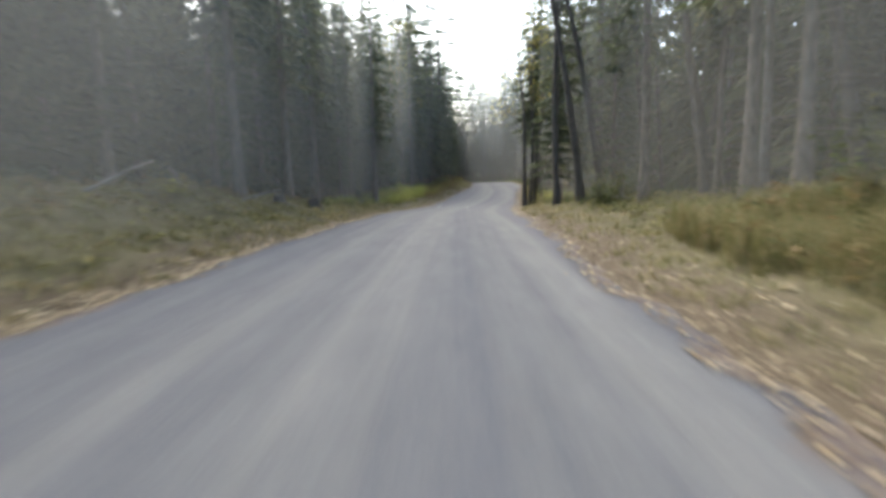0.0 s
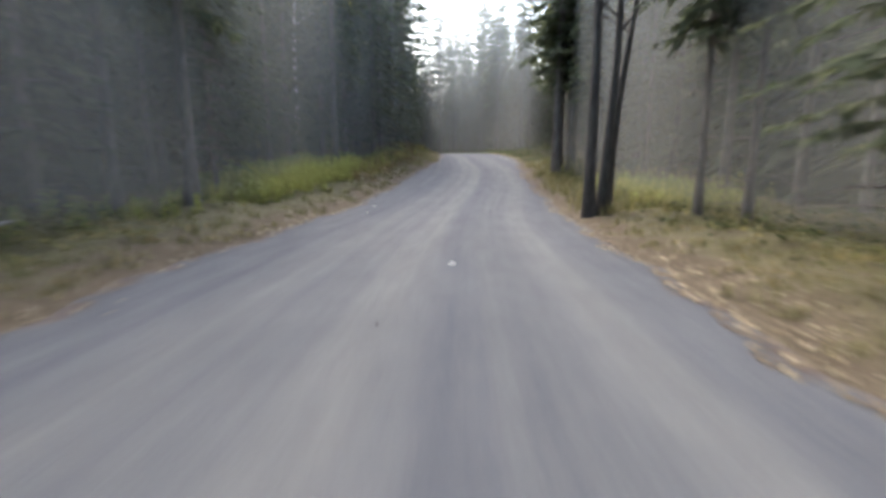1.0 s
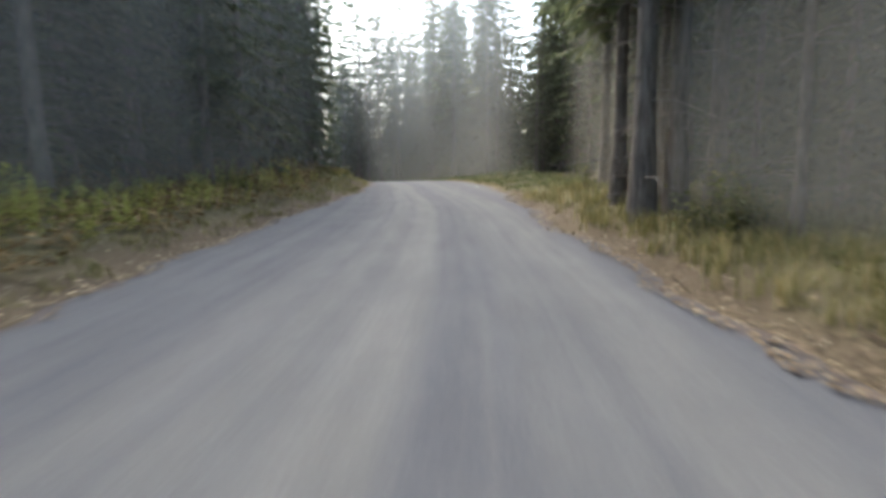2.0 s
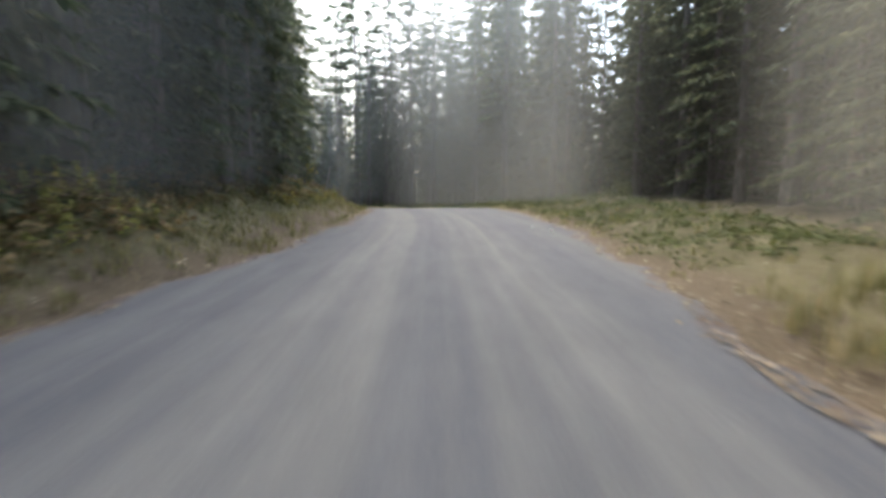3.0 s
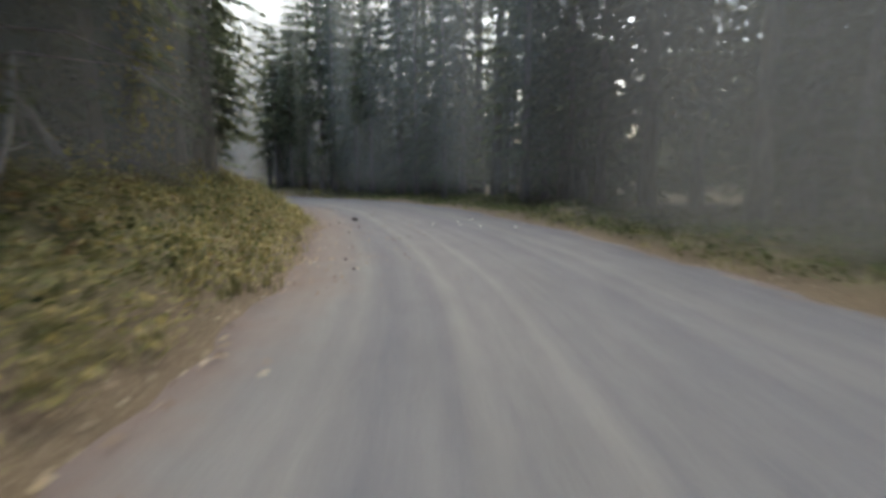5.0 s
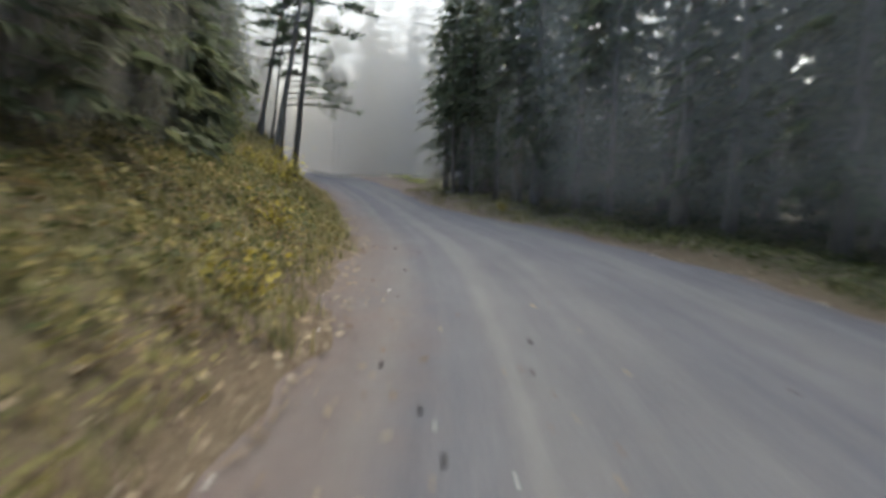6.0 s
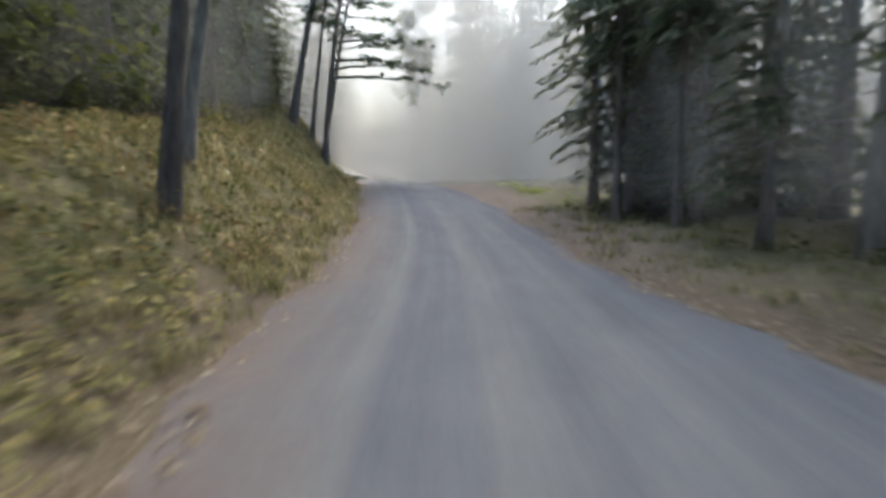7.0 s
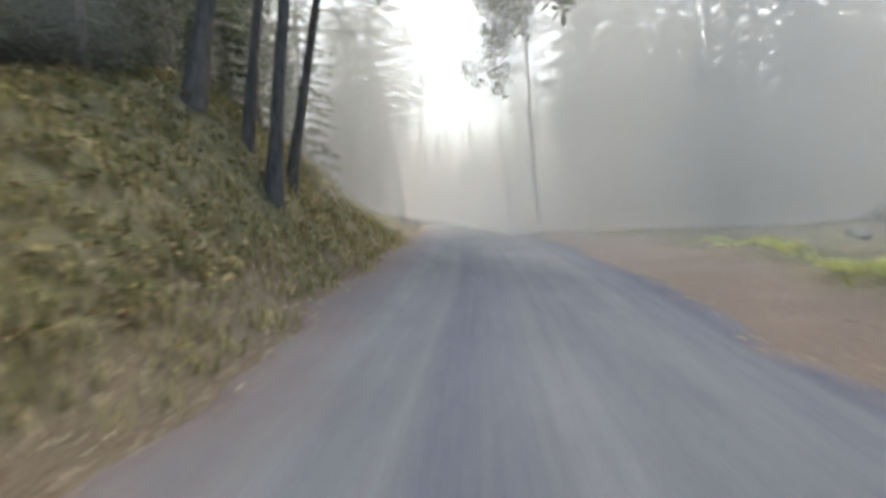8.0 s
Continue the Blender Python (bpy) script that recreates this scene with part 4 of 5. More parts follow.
def plant_wood():
    rng = np.random.default_rng(5)
    cells = {}

    def near(x, y, gap):
        i, j = int(x // 3), int(y // 3)
        for a in range(i - 1, i + 2):
            for b in range(j - 1, j + 2):
                for q in cells.get((a, b), ()):
                    if (q[0] - x) ** 2 + (q[1] - y) ** 2 < gap * gap:
                        return True
        return False

    for x, y in TAKEN:
        cells.setdefault((int(x // 3), int(y // 3)), []).append((x, y))
    for s0, s1, side, d0, d1, gap, kinds in LEFT_ZONES + RIGHT_ZONES:
        kinds = kinds.split()
        tries = int((s1 - s0) * min(d1 - d0, 5.5) / gap ** 2 * 2.2)
        for _ in range(tries):
            s = rng.uniform(s0, s1)
            d = d0 + min(d1 - d0, 5.5) * rng.uniform(0, 1) ** 1.3
            left, right = edges_at(np.array(s))
            lat = float(left) - d if side < 0 else float(right) + d
            x, y, _ = spot(s, lat)
            if near(x, y, gap * (0.8 if d < d0 + 4 else 1.15)):
                continue
            # keep clear of the road where it bends back
            if np.min(np.hypot(LINE[:, 0] - x, LINE[:, 1] - y)) < min(abs(lat) - 0.6, 7.0):
                continue
            cells.setdefault((int(x // 3), int(y // 3)), []).append((x, y))
            kind = kinds[rng.integers(len(kinds))]
            if d > d0 + 2.4 and kind.startswith("spruce"):
                kind = "spruce_full_far" if kind in ("spruce_full", "spruce_mid") else "spruce_bare_far"
            plant(kind, s, lat, rng.uniform(0, 360), rng.uniform(0.7, 1.1) * (1.28 if 60 < s < 130 else 1.0))


plant_wood()


def distant_woods():
    """The wood goes on: rough spruces far behind the roadside ones, too many to count."""
    rng = np.random.default_rng(8)
    pile = Pile()
    for k in range(2300):
        if k < 2000:
            s, side = rng.uniform(-15, S_END - 30), rng.choice([-1, 1])
            lat = side * (11.5 + 30 * rng.uniform(0, 1) ** 1.4)
        else:
            s, lat = rng.uniform(235, S_END - 4), rng.uniform(-30, 30)
        if lat > 0 and 146 < s < 178 and lat < 26:
            continue
        if lat > 0 and (66 < s < 96 and lat < 14 or 104 < s < 146 and lat < 21):
            continue
        x, y, z = spot(s, lat)
        if k < 2000 and np.min(np.hypot(LINE[:, 0] - x, LINE[:, 1] - y)) < 11.0:
            continue
        h, w = rng.uniform(11, 19), rng.uniform(1.7, 2.6)
        pile.quads([[(x - 0.12, y, z - 0.3), (x + 0.12, y, z - 0.3), (x + 0.04, y, z + h), (x - 0.04, y, z + h)]])
        m = 120
        f = rng.uniform(0, 1, m) ** 1.1
        a = rng.uniform(0, 6.28, m)
        base = np.stack([np.full(m, x), np.full(m, y), z + 0.6 + f * (h - 0.8)], -1)
        ln = w * (1.05 - f) * rng.uniform(0.6, 1.1, m) + 0.25
        pile.quads(sprays(rng, base, unit(np.stack([np.cos(a), np.sin(a), rng.normal(-0.1, 0.15, m)], -1)), ln, ln * 0.24, 0.35))
    tagged(new("distant_woods", pile.mesh("distant_woods", NEEDLE, True)), "dense dark spruce wood behind the roadside trees", "woods", kind="stuff")


distant_woods()


# ---------------------------------------------------------------- grass, leaves, herbs
def blades(rng, s, lat, height, width, bend):
    """Bent grass blades, two quads each."""
    x, y, z, _ = lay(s, lat)
    n = len(s)
    a = rng.uniform(0, 6.28, n)
    d = np.stack([np.cos(a), np.sin(a)], -1)
    side = np.stack([-d[:, 1], d[:, 0], np.zeros(n)], -1) * width[:, None]
    root = np.stack([x, y, z - 0.03], -1)
    mid = root + np.concatenate([d * (bend * height * 0.25)[:, None], (height * 0.6)[:, None]], 1)
    tip = root + np.concatenate([d * (bend * height)[:, None], (height * (1 - 0.3 * bend))[:, None]], 1)
    v = np.stack([root - side, root + side, mid + side * 0.7, mid - side * 0.7, tip + side * 0.12, tip - side * 0.12], 1).reshape(-1, 3)
    i = np.arange(n)[:, None] * 6
    f = np.concatenate([i + [0, 1, 2, 3], i + [3, 2, 4, 5]])
    return v, f


def strip(rng, n, s0, s1, side, d0, d1, power=1.0):
    s = rng.uniform(s0, s1, n)
    left, right = edges_at(s)
    d = d0 + (d1 - d0) * rng.uniform(0, 1, n) ** power
    return s, np.where(side < 0, left - d, right + d)


def tufted(rng, n, s0, s1, side, d0, d1, per=14, power=1.0):
    s, lat = strip(rng, n // per, s0, s1, side, d0, d1, power)
    return np.repeat(s, per) + rng.normal(0, 0.09, len(s) * per), np.repeat(lat, per) + rng.normal(0, 0.09, len(s) * per)


def grow(name, label, mat, rng, plots):
    pile = Pile()
    for n, s0, s1, side, d0, d1, h, w, bend in plots:
        s, lat = tufted(rng, n, s0, s1, side, d0, d1)
        k = len(s)
        pile.add(*blades(rng, s, lat, h * rng.uniform(0.45, 1.25, k), w * rng.uniform(0.7, 1.3, k), bend * rng.uniform(0.3, 1.5, k)))
    tagged(new(name, pile.mesh(name, mat, True)), label, "grass", kind="stuff")


grow("verge_grass", "short dry autumn grass along the left verge and bank", GRASS, np.random.default_rng(21), [
    (17000, -4, 64, -1, 0.25, 6.0, 0.20, 0.009, 0.6), (20000, 64, 118, -1, 0.2, 4.5, 0.24, 0.009, 0.6), (14000, 118, 140, -1, 0.2, 6.0, 0.26, 0.009, 0.6), (20000, 138, 172, -1, 0.15, 6.0, 0.30, 0.010, 0.7), (3000, 172, 210, -1, 0.2, 5.0, 0.25, 0.008, 0.6)])
grow("verge_grass", "short dry autumn grass along the right verge", GRASS, np.random.default_rng(22), [
    (15000, -4, 40, 1, 0.3, 6.5, 0.18, 0.009, 0.6), (9000, 3, 11, 1, 1.7, 5.5, 0.7, 0.008, 0.5), (14000, 40, 66, 1, 0.5, 6.0, 0.45, 0.009, 0.5), (7000, 66, 125, 1, 0.2, 6.0, 0.20, 0.008, 0.6), (7000, 125, 150, 1, 0.3, 4.0, 0.18, 0.009, 0.6), (3000, 172, 210, 1, 0.2, 6.0, 0.2, 0.008, 0.6)])
grow("bank_grass", "pale straw-coloured grass covering the banks", STRAW, np.random.default_rng(25), [
    (9000, 138, 172, -1, 0.1, 6.0, 0.30, 0.011, 0.7), (22000, -4, 36, -1, 0.3, 7.0, 0.17, 0.010, 0.7), (4000, -4, 40, 1, 0.4, 5.0, 0.15, 0.010, 0.7)])
grow("field_grass", "mown yellow-green grass of a misty roadside field", LAWN, np.random.default_rng(23), [
    (18000, 148, 182, 1, 2.2, 26, 0.12, 0.012, 0.5)])
# the lit edge of the field: sunlight imitated by brighter yellow-green blades
grow("field_edge_grass", "sunlit strip of grass along the field's edge, its light put into bright blade colour", HERB, np.random.default_rng(24), [
    (2600, 154.5, 163, 1, 2.5, 2.95, 0.16, 0.010, 0.6)])


def herbs():
    """A stand of tall yellow-green goldenrod-like herbs: upright stalks set with narrow leaves."""
    rng = np.random.default_rng(31)
    pile = Pile()
    plots = [(800, 41.0, 53.5, -1, 1.9, 5.2, 1.0), (150, 53.5, 60, -1, 1.4, 4.0, 0.6), (160, 27, 45, -1, 2.2, 4.0, 0.5), (330, 41.5, 50, 1, 2.2, 6.0, 0.8), (120, 60, 70, -1, 1.5, 3.6, 0.6)]
    for n, s0, s1, side, d0, d1, h in plots:
        s, lat = strip(rng, n, s0, s1, side, d0, d1)
        x, y, z, _ = lay(s, lat)
        for i in range(n):
            hh = h * rng.uniform(0.6, 1.2)
            lean = rng.normal(0, 0.12, 2)
            root = np.array([x[i], y[i], z[i] - 0.03])
            m = 26
            w = rng.uniform(0.1, 1.0, m)
            base = root + np.stack([lean[0] * w * hh, lean[1] * w * hh, w * hh], -1)
            a = rng.uniform(0, 6.28, m)
            dd = unit(np.stack([np.cos(a), np.sin(a), rng.uniform(0.1, 0.9, m)], -1))
            ln = rng.uniform(0.08, 0.16, m) * (1.2 - 0.5 * w)
            pile.quads(sprays(rng, base, dd, ln, ln * 0.2, 0.35))
            top = root + np.array([lean[0] * hh, lean[1] * hh, hh])
            pile.quads([[root - [0.005, 0, 0], root + [0.005, 0, 0], top + [0.003, 0, 0], top - [0.003, 0, 0]]])
    tagged(new("roadside_herbs", pile.mesh("roadside_herbs", HERB, True)), "tall yellow-green herbs growing along the verge", "herbs", kind="stuff")


herbs()


def undergrowth(name, label, mat, seed, plots):
    """Low leafy plants, several broad leaves on each."""
    rng = np.random.default_rng(seed)
    pile = Pile()
    for n, s0, s1, side, d0, d1, h, size in plots:
        s, lat = strip(rng, n, s0, s1, side, d0, d1)
        x, y, z, _ = lay(s, lat)
        per = 9
        w = rng.uniform(0.15, 1.0, (n, per))
        hh = h * rng.uniform(0.4, 1.2, (n, 1))
        base = np.stack([x[:, None] + rng.normal(0, 0.10, (n, per)), y[:, None] + rng.normal(0, 0.10, (n, per)), z[:, None] + w * hh], -1).reshape(-1, 3)
        a = rng.uniform(0, 6.28, n * per)
        dd = unit(np.stack([np.cos(a), np.sin(a), rng.uniform(-0.3, 0.6, n * per)], -1))
        ln = size * rng.uniform(0.5, 1.5, n * per)
        pile.quads(sprays(rng, base, dd, ln * 1.5, ln * 0.5, 0.35))
    tagged(new(name, pile.mesh(name, mat, True)), label, "undergrowth", kind="stuff")


undergrowth("green_undergrowth", "olive-green leafy undergrowth covering the bank", LEAF_GREEN, 35, [
    (2300, 98, 138, -1, 0.8, 6.0, 0.34, 0.052), (700, 138, 172, -1, 0.8, 6.0, 0.3, 0.06), (500, 24, 66, -1, 2.0, 7.0, 0.3, 0.07), (1200, 0, 66, 1, 1.8, 7.0, 0.3, 0.07), (1100, 62, 100, -1, 1.4, 6.0, 0.3, 0.07), (900, 66, 150, 1, 2.0, 8.0, 0.25, 0.07), (4200, 68, 132, 1, 0.5, 5.0, 0.22, 0.055), (250, 2, 11, 1, 1.9, 6.5, 0.7, 0.06)])
undergrowth("olive_undergrowth", "olive and straw-coloured leafy undergrowth covering the bank", BANK_HERB, 36, [
    (4600, 98, 138, -1, 0.3, 5.5, 0.30, 0.05), (700, 138, 172, -1, 0.4, 5.5, 0.3, 0.06), (300, 62, 98, -1, 1.0, 5.0, 0.25, 0.06), (500, 0, 40, 1, 2.0, 6.0, 0.25, 0.06), (1500, 0, 34, -1, 1.2, 7.0, 0.2, 0.06)])
undergrowth("brown_undergrowth", "brown withered bracken on the bank", LEAF_BROWN, 37, [
    (1500, 64, 104, -1, 1.8, 6.5, 0.40, 0.08), (1100, 104, 140, -1, 0.6, 6.0, 0.3, 0.05), (1300, 138, 172, -1, 0.8, 6.0, 0.3, 0.06), (400, 0, 26, -1, 2.5, 7.0, 0.3, 0.07), (900, 50, 70, -1, 1.0, 6.0, 0.55, 0.075), (600, 2, 11, 1, 1.8, 6.5, 0.6, 0.07)])


def fallen_leaves(name, label, mat, seed, size, plots):
    rng = np.random.default_rng(seed)
    pile = Pile()
    for n, s0, s1, side, d0, d1 in plots:
        s, lat = strip(rng, n, s0, s1, side, d0, d1, 1.3 if d0 < 0 and d1 > 0 else 1.0)
        x, y, z, out = lay(s, lat)
        p, _ = at_s(s)
        mid = sum(edges_at(s)) / 2
        half = (edges_at(s)[1] - edges_at(s)[0]) / 2
        z = np.where(out < 0, np.maximum(z, p[:, 2] - 0.03 + 0.05 * (1 - np.clip(np.abs(lat - mid) / half, 0, 1) ** 2)), z) + rng.uniform(0.006, 0.026, n)
        a = rng.uniform(0, 6.28, n)
        ln = size * rng.uniform(0.035, 0.085, n)
        d = np.stack([np.cos(a), np.sin(a), rng.normal(0, 0.13, n)], -1) * ln[:, None]
        e = np.stack([-np.sin(a), np.cos(a), rng.normal(0, 0.15, n)], -1) * (ln * 0.62)[:, None]
        c = np.stack([x, y, z], -1)
        pile.quads(np.stack([c - d, c + e, c + d, c - e], 1))
    tagged(new(name, pile.mesh(name, mat, True)), label, "leaves", kind="stuff")


fallen_leaves("fallen_leaves", "tan and brown fallen leaves strewn along the verges", LITTER, 33, 0.66, [(9000, -4, 66, -1, -0.25, 1.6), (10000, -4, 40, 1, -0.3, 2.6), (6000, 40, 66, 1, -0.3, 1.6), (5000, 66, 118, -1, -0.2, 3.5), (3200, 66, 125, 1, -0.3, 2.0),
             (9000, 118, 172, -1, -0.25, 4.5), (3500, 125, 148, 1, -0.2, 2.6), (500, 148, 176, 1, -0.2, 2.6), (40, -4, 104, -1, -0.9, 0.0), (40, -4, 104, 1, -0.8, 0.0), (70, 104, 124, -1, -1.3, 0.0), (7000, 0, 170, -1, 2.0, 7.0), (5000, 0, 150, 1, 2.0, 7.0)])
fallen_leaves("pale_fallen_leaves", "pale yellow fallen leaves in drifts on verge and bank", LITTER_PALE, 34, 0.7, [
    (4200, -2, 26, -1, -0.05, 0.6), (700, -2, 13, 1, -0.25, 1.6), (500, 13, 34, 1, -0.25, 0.9), (220, 30, 60, 1, -0.2, 1.2), (700, 36, 60, -1, -0.1, 0.8), (500, 66, 100, -1, 0.0, 3.0), (300, 66, 100, 1, -0.2, 1.2),
    (1700, 102, 136, -1, 0.1, 5.0), (500, 136, 160, -1, 0.1, 4.0)])
fallen_leaves("dark_fallen_leaves", "dark wet leaves lying on the road's edge", LITTER, 38, 0.55, [(150, 103, 122, -1, -2.4, 0.1), (200, 103, 122, -1, -0.8, 0.2)])
fallen_leaves("white_fallen_leaves", "small bleached leaves lying on the road's edge", STONE_PALE, 39, 0.36, [(18, 103, 122, -1, -1.6, 0.1), (60, 103, 126, -1, -0.1, 2.0)])

# ---------------------------------------------------------------- shrubs
yellow = shrub("yellow_shrub", "bush with bright yellow autumn leaves on the bank", 61, 1.15, 1.1, LEAF_YELLOW, 700, 0.075)
set_at(yellow, place(132.6, -3.6))
green = shrub("green_shrub", "green leafy undergrowth bush on the bank", 62, 1.5, 1.3, LEAF_GREEN, 1000, 0.075)
set_at(green, place(131.5, -6.3))
orange = shrub("withered_shrub", "low bush with withered yellow-brown leaves at the bank's foot", 63, 0.55, 0.55, LEAF_YELLOW, 260, 0.06)
set_at(orange, place(120.6, -1.9))
sapling = shrub("yellow_sapling", "slim sapling with yellow leaves at its top", 64, 3.6, 0.7, LEAF_YELLOW, 420, 0.09, stems=4)
set_at(sapling, place(100.6, -4.2))


def set_shrubs(*shrubs):
    for ob, s, lat, turn, scale in shrubs:
        copy_thing(ob, place(s, lat, turn, scale))


set_shrubs((yellow, 150.5, -6.6, 60, 0.8), (yellow, 124.5, -6.4, 100, 0.6), (yellow, 154.0, -8.2, 10, 0.9), (green, 135.0, -6.9, 30, 1.9), (green, 138.2, -7.3, 130, 2.1),
    (green, 131.2, -7.0, 230, 1.8), (green, 141.6, -7.8, 300, 2.1), (green, 128.4, -7.3, 80, 1.9), (green, 128.0, -5.2, 40, 0.8), (green, 137.8, -6.5, 90, 1.2),
    (green, 133.2, -8.0, 10, 1.4), (green, 126.0, -8.0, 10, 1.3), (green, 144.0, -6.9, 10, 1.1), (green, 155.5, -7.6, 70, 1.0), (green, 158.0, -9.0, 200, 1.2),
    (green, 110.0, -5.5, 20, 0.8), (green, 104.0, -5.4, 120, 0.9), (orange, 124.9, -2.6, 50, 1.1), (yellow, 134.4, -4.2, 130, 0.8), (orange, 106.5, -5.0, 20, 1.2))
set_shrubs((orange, 111.0, -4.2, 150, 0.8), (sapling, 108.5, -4.8, 90, 1.1), (sapling, 112.6, -5.0, 200, 1.0), (green, 71.0, -7.2, 10, 0.8), (green, 76.0, -6.5, 80, 0.8),
    (orange, 69.0, -6.2, 10, 1.0), (orange, 80.0, -6.3, 210, 1.1), (orange, 86.0, -5.5, 100, 1.0), (green, 24.5, 6.4, 0, 0.6), (green, 28.5, 6.2, 120, 0.6),
    (green, 20.5, 5.4, 220, 0.9), (green, 8.5, 7.0, 20, 1.0), (green, 6.0, 8.5, 20, 1.2), (orange, 13.5, -7.0, 10, 0.9), (green, 53.5, 4.4, 0, 0.8),
    (green, 66.0, 6.2, 50, 0.8), (green, 84.0, 9.5, 10, 0.8), (green, 91.0, 10.5, 90, 0.9), (yellow, 136.0, 4.3, 30, 0.35),
    (orange, 77.5, -4.6, 40, 0.9), (orange, 81.6, -4.2, 130, 0.8), (orange, 84.2, -3.9, 220, 0.9), (orange, 87.4, -3.4, 310, 0.8), (orange, 90.0, -3.8, 70, 1.0), (orange, 93.2, -3.5, 160, 0.9), (orange, 97.0, -3.3, 250, 0.8))


# ---------------------------------------------------------------- dead wood and stones
def log(name, label, seed, length, r, mat):
    rng = np.random.default_rng(seed)
    pile = Pile()
    x = np.linspace(0, length, 9)
    pts = np.stack([x, 0.06 * length * np.sin(x / length * 3 + seed), 0.02 * length * np.sin(x * 2)], 1)
    pile.add(*tube(pts, r * np.linspace(1, 0.55, 9) * rng.uniform(0.9, 1.1, 9), 8))
    for _ in range(5):
        i = rng.integers(1, 8)
        d = unit(rng.normal(0, 1, 3) + [0.3, 0, 0.6]) * rng.uniform(0.15, 0.4) * min(1.5, length * 0.5)
        pile.add(*tube(np.stack([pts[i], pts[i] + d * 0.6, pts[i] + d + [0.03, 0.02, 0]]), [r * 0.3, r * 0.2, r * 0.06], 4))
    return tagged(new(name, pile.mesh(name, mat)), label, "dead wood")


def stone(name, label, seed, size, mat, squash=0.6):
    rng = np.random.default_rng(seed)
    bm = bmesh.new()
    bmesh.ops.create_icosphere(bm, subdivisions=2, radius=1.0)
    k = rng.normal(0, 1, (6, 3))
    for v in bm.verts:
        n = sum(0.10 * math.sin(2.2 * v.co.dot(Vector(q)) + i) for i, q in enumerate(k))
        v.co = v.co * (1 + n)
        v.co = Vector((v.co.x * size, v.co.y * size * 0.8, v.co.z * size * squash))
    me = bpy.data.meshes.new(name)
    bm.to_mesh(me)
    bm.free()
    me.materials.append(mat)
    return tagged(new(name, me), label, "stone")


def rest(ob, s, lat, up=0.0, turn=0.0, tilt=0.0, scale=1.0):
    x, y, z, out = lay(s, lat)
    if out < 0:
        z = max(float(z), float(at_s(np.array(float(s)))[0][2]) - 0.01)
    _, d = at_s(np.array(float(s)))
    return Matrix.Translation((float(x), float(y), float(z) + up)) @ Matrix.Rotation(math.atan2(-d[0], d[1]) + radians(turn), 4, "Z") @ Matrix.Rotation(radians(tilt), 4, "Y") @ Matrix.Scale(scale, 4)


set_at(log("fallen_log", "pale broken log lying at the wood's edge", 71, 1.9, 0.07, DEADWOOD), rest(None, 23.0, 6.3, 0.35, 20, 12))
set_at(log("fallen_log", "grey weathered log lying on the brown bank", 72, 2.2, 0.09, DEADWOOD), rest(None, 74.8, -5.6, 0.12, 170, 4))
root = log("dead_branch", "bleached forked dead branch standing on the bank", 73, 1.6, 0.06, DEADWOOD)
set_at(root, rest(None, 81.5, -5.6, 0.05, 60, -60))
for s, lat, turn, tilt, sc in ((91.5, -4.1, 40, -70, 1.0), (91.8, -5.6, 120, -65, 1.4), (95.5, -5.4, 160, -50, 1.2), (106.0, -5.0, 170, -55, 1.5), (103.5, -4.8, 90, -60, 1.2), (16.5, -6.6, 20, -15, 0.8), (14.5, -7.5, 120, -20, 1.0), (10.5, -7.2, 40, -25, 0.9), (31.0, -6.6, 70, -10, 0.8), (146.5, 4.6, 10, -10, 0.6)):
    copy_thing(root, rest(None, s, lat, 0.06, turn, tilt, sc))


def tree_stump(name, label, seed, r, h):
    """A rotten stump: flared foot, ragged sloping top with a hollow."""
    rng = np.random.default_rng(seed)
    n = 14
    a = np.arange(n) / n * 2 * np.pi
    lump = 1 + 0.16 * np.sin(3 * a + 1) + 0.10 * np.sin(5 * a)
    rings = []
    for f, k in ((-0.15, 1.7), (0.05, 1.35), (0.3, 1.05), (0.7, 0.95), (1.0, 0.9), (0.85, 0.62), (0.7, 0.05)):
        ragged = rng.uniform(-0.12, 0.2, n) * h * (f > 0.8) + 0.12 * h * np.sin(a) * (f > 0.6)
        rings.append(np.stack([np.cos(a) * r * k * lump, np.sin(a) * r * k * lump, f * h + ragged], -1))
    i = np.arange(len(rings) - 1)[:, None] * n
    k = np.arange(n)[None, :]
    faces = np.stack([i + k, i + (k + 1) % n, i + n + (k + 1) % n, i + n + k], -1).reshape(-1, 4)
    return tagged(new(name, mesh_from(name, np.concatenate(rings), faces, BARK_DARK)), label, "stump")


stump = tree_stump("tree_stump", "dark rotten tree stump on the grassy bank", 74, 0.36, 0.6)
set_at(stump, rest(None, 22.4, -6.0, -0.05, 0, 0, 0.7))
copy_thing(stump, rest(None, 19.0, -6.2, 0.0, 40, 0, 0.8))
boulder = stone("boulder", "grey mossy boulder on the misty field", 75, 0.5, STONE_GREY, 0.6)
set_at(boulder, rest(None, 163.5, 10.2, 0.1))
copy_thing(boulder, rest(None, 161.2, 7.9, 0.08, 90, 0, 0.55))
pebble = stone("road_stone", "dark stone lying loose on the gravel", 76, 0.085, STONE)
pebble["group"] = "loose stones on the road"
set_at(pebble, rest(None, 113.1, -0.2, 0.04))
rng_p = np.random.default_rng(77)
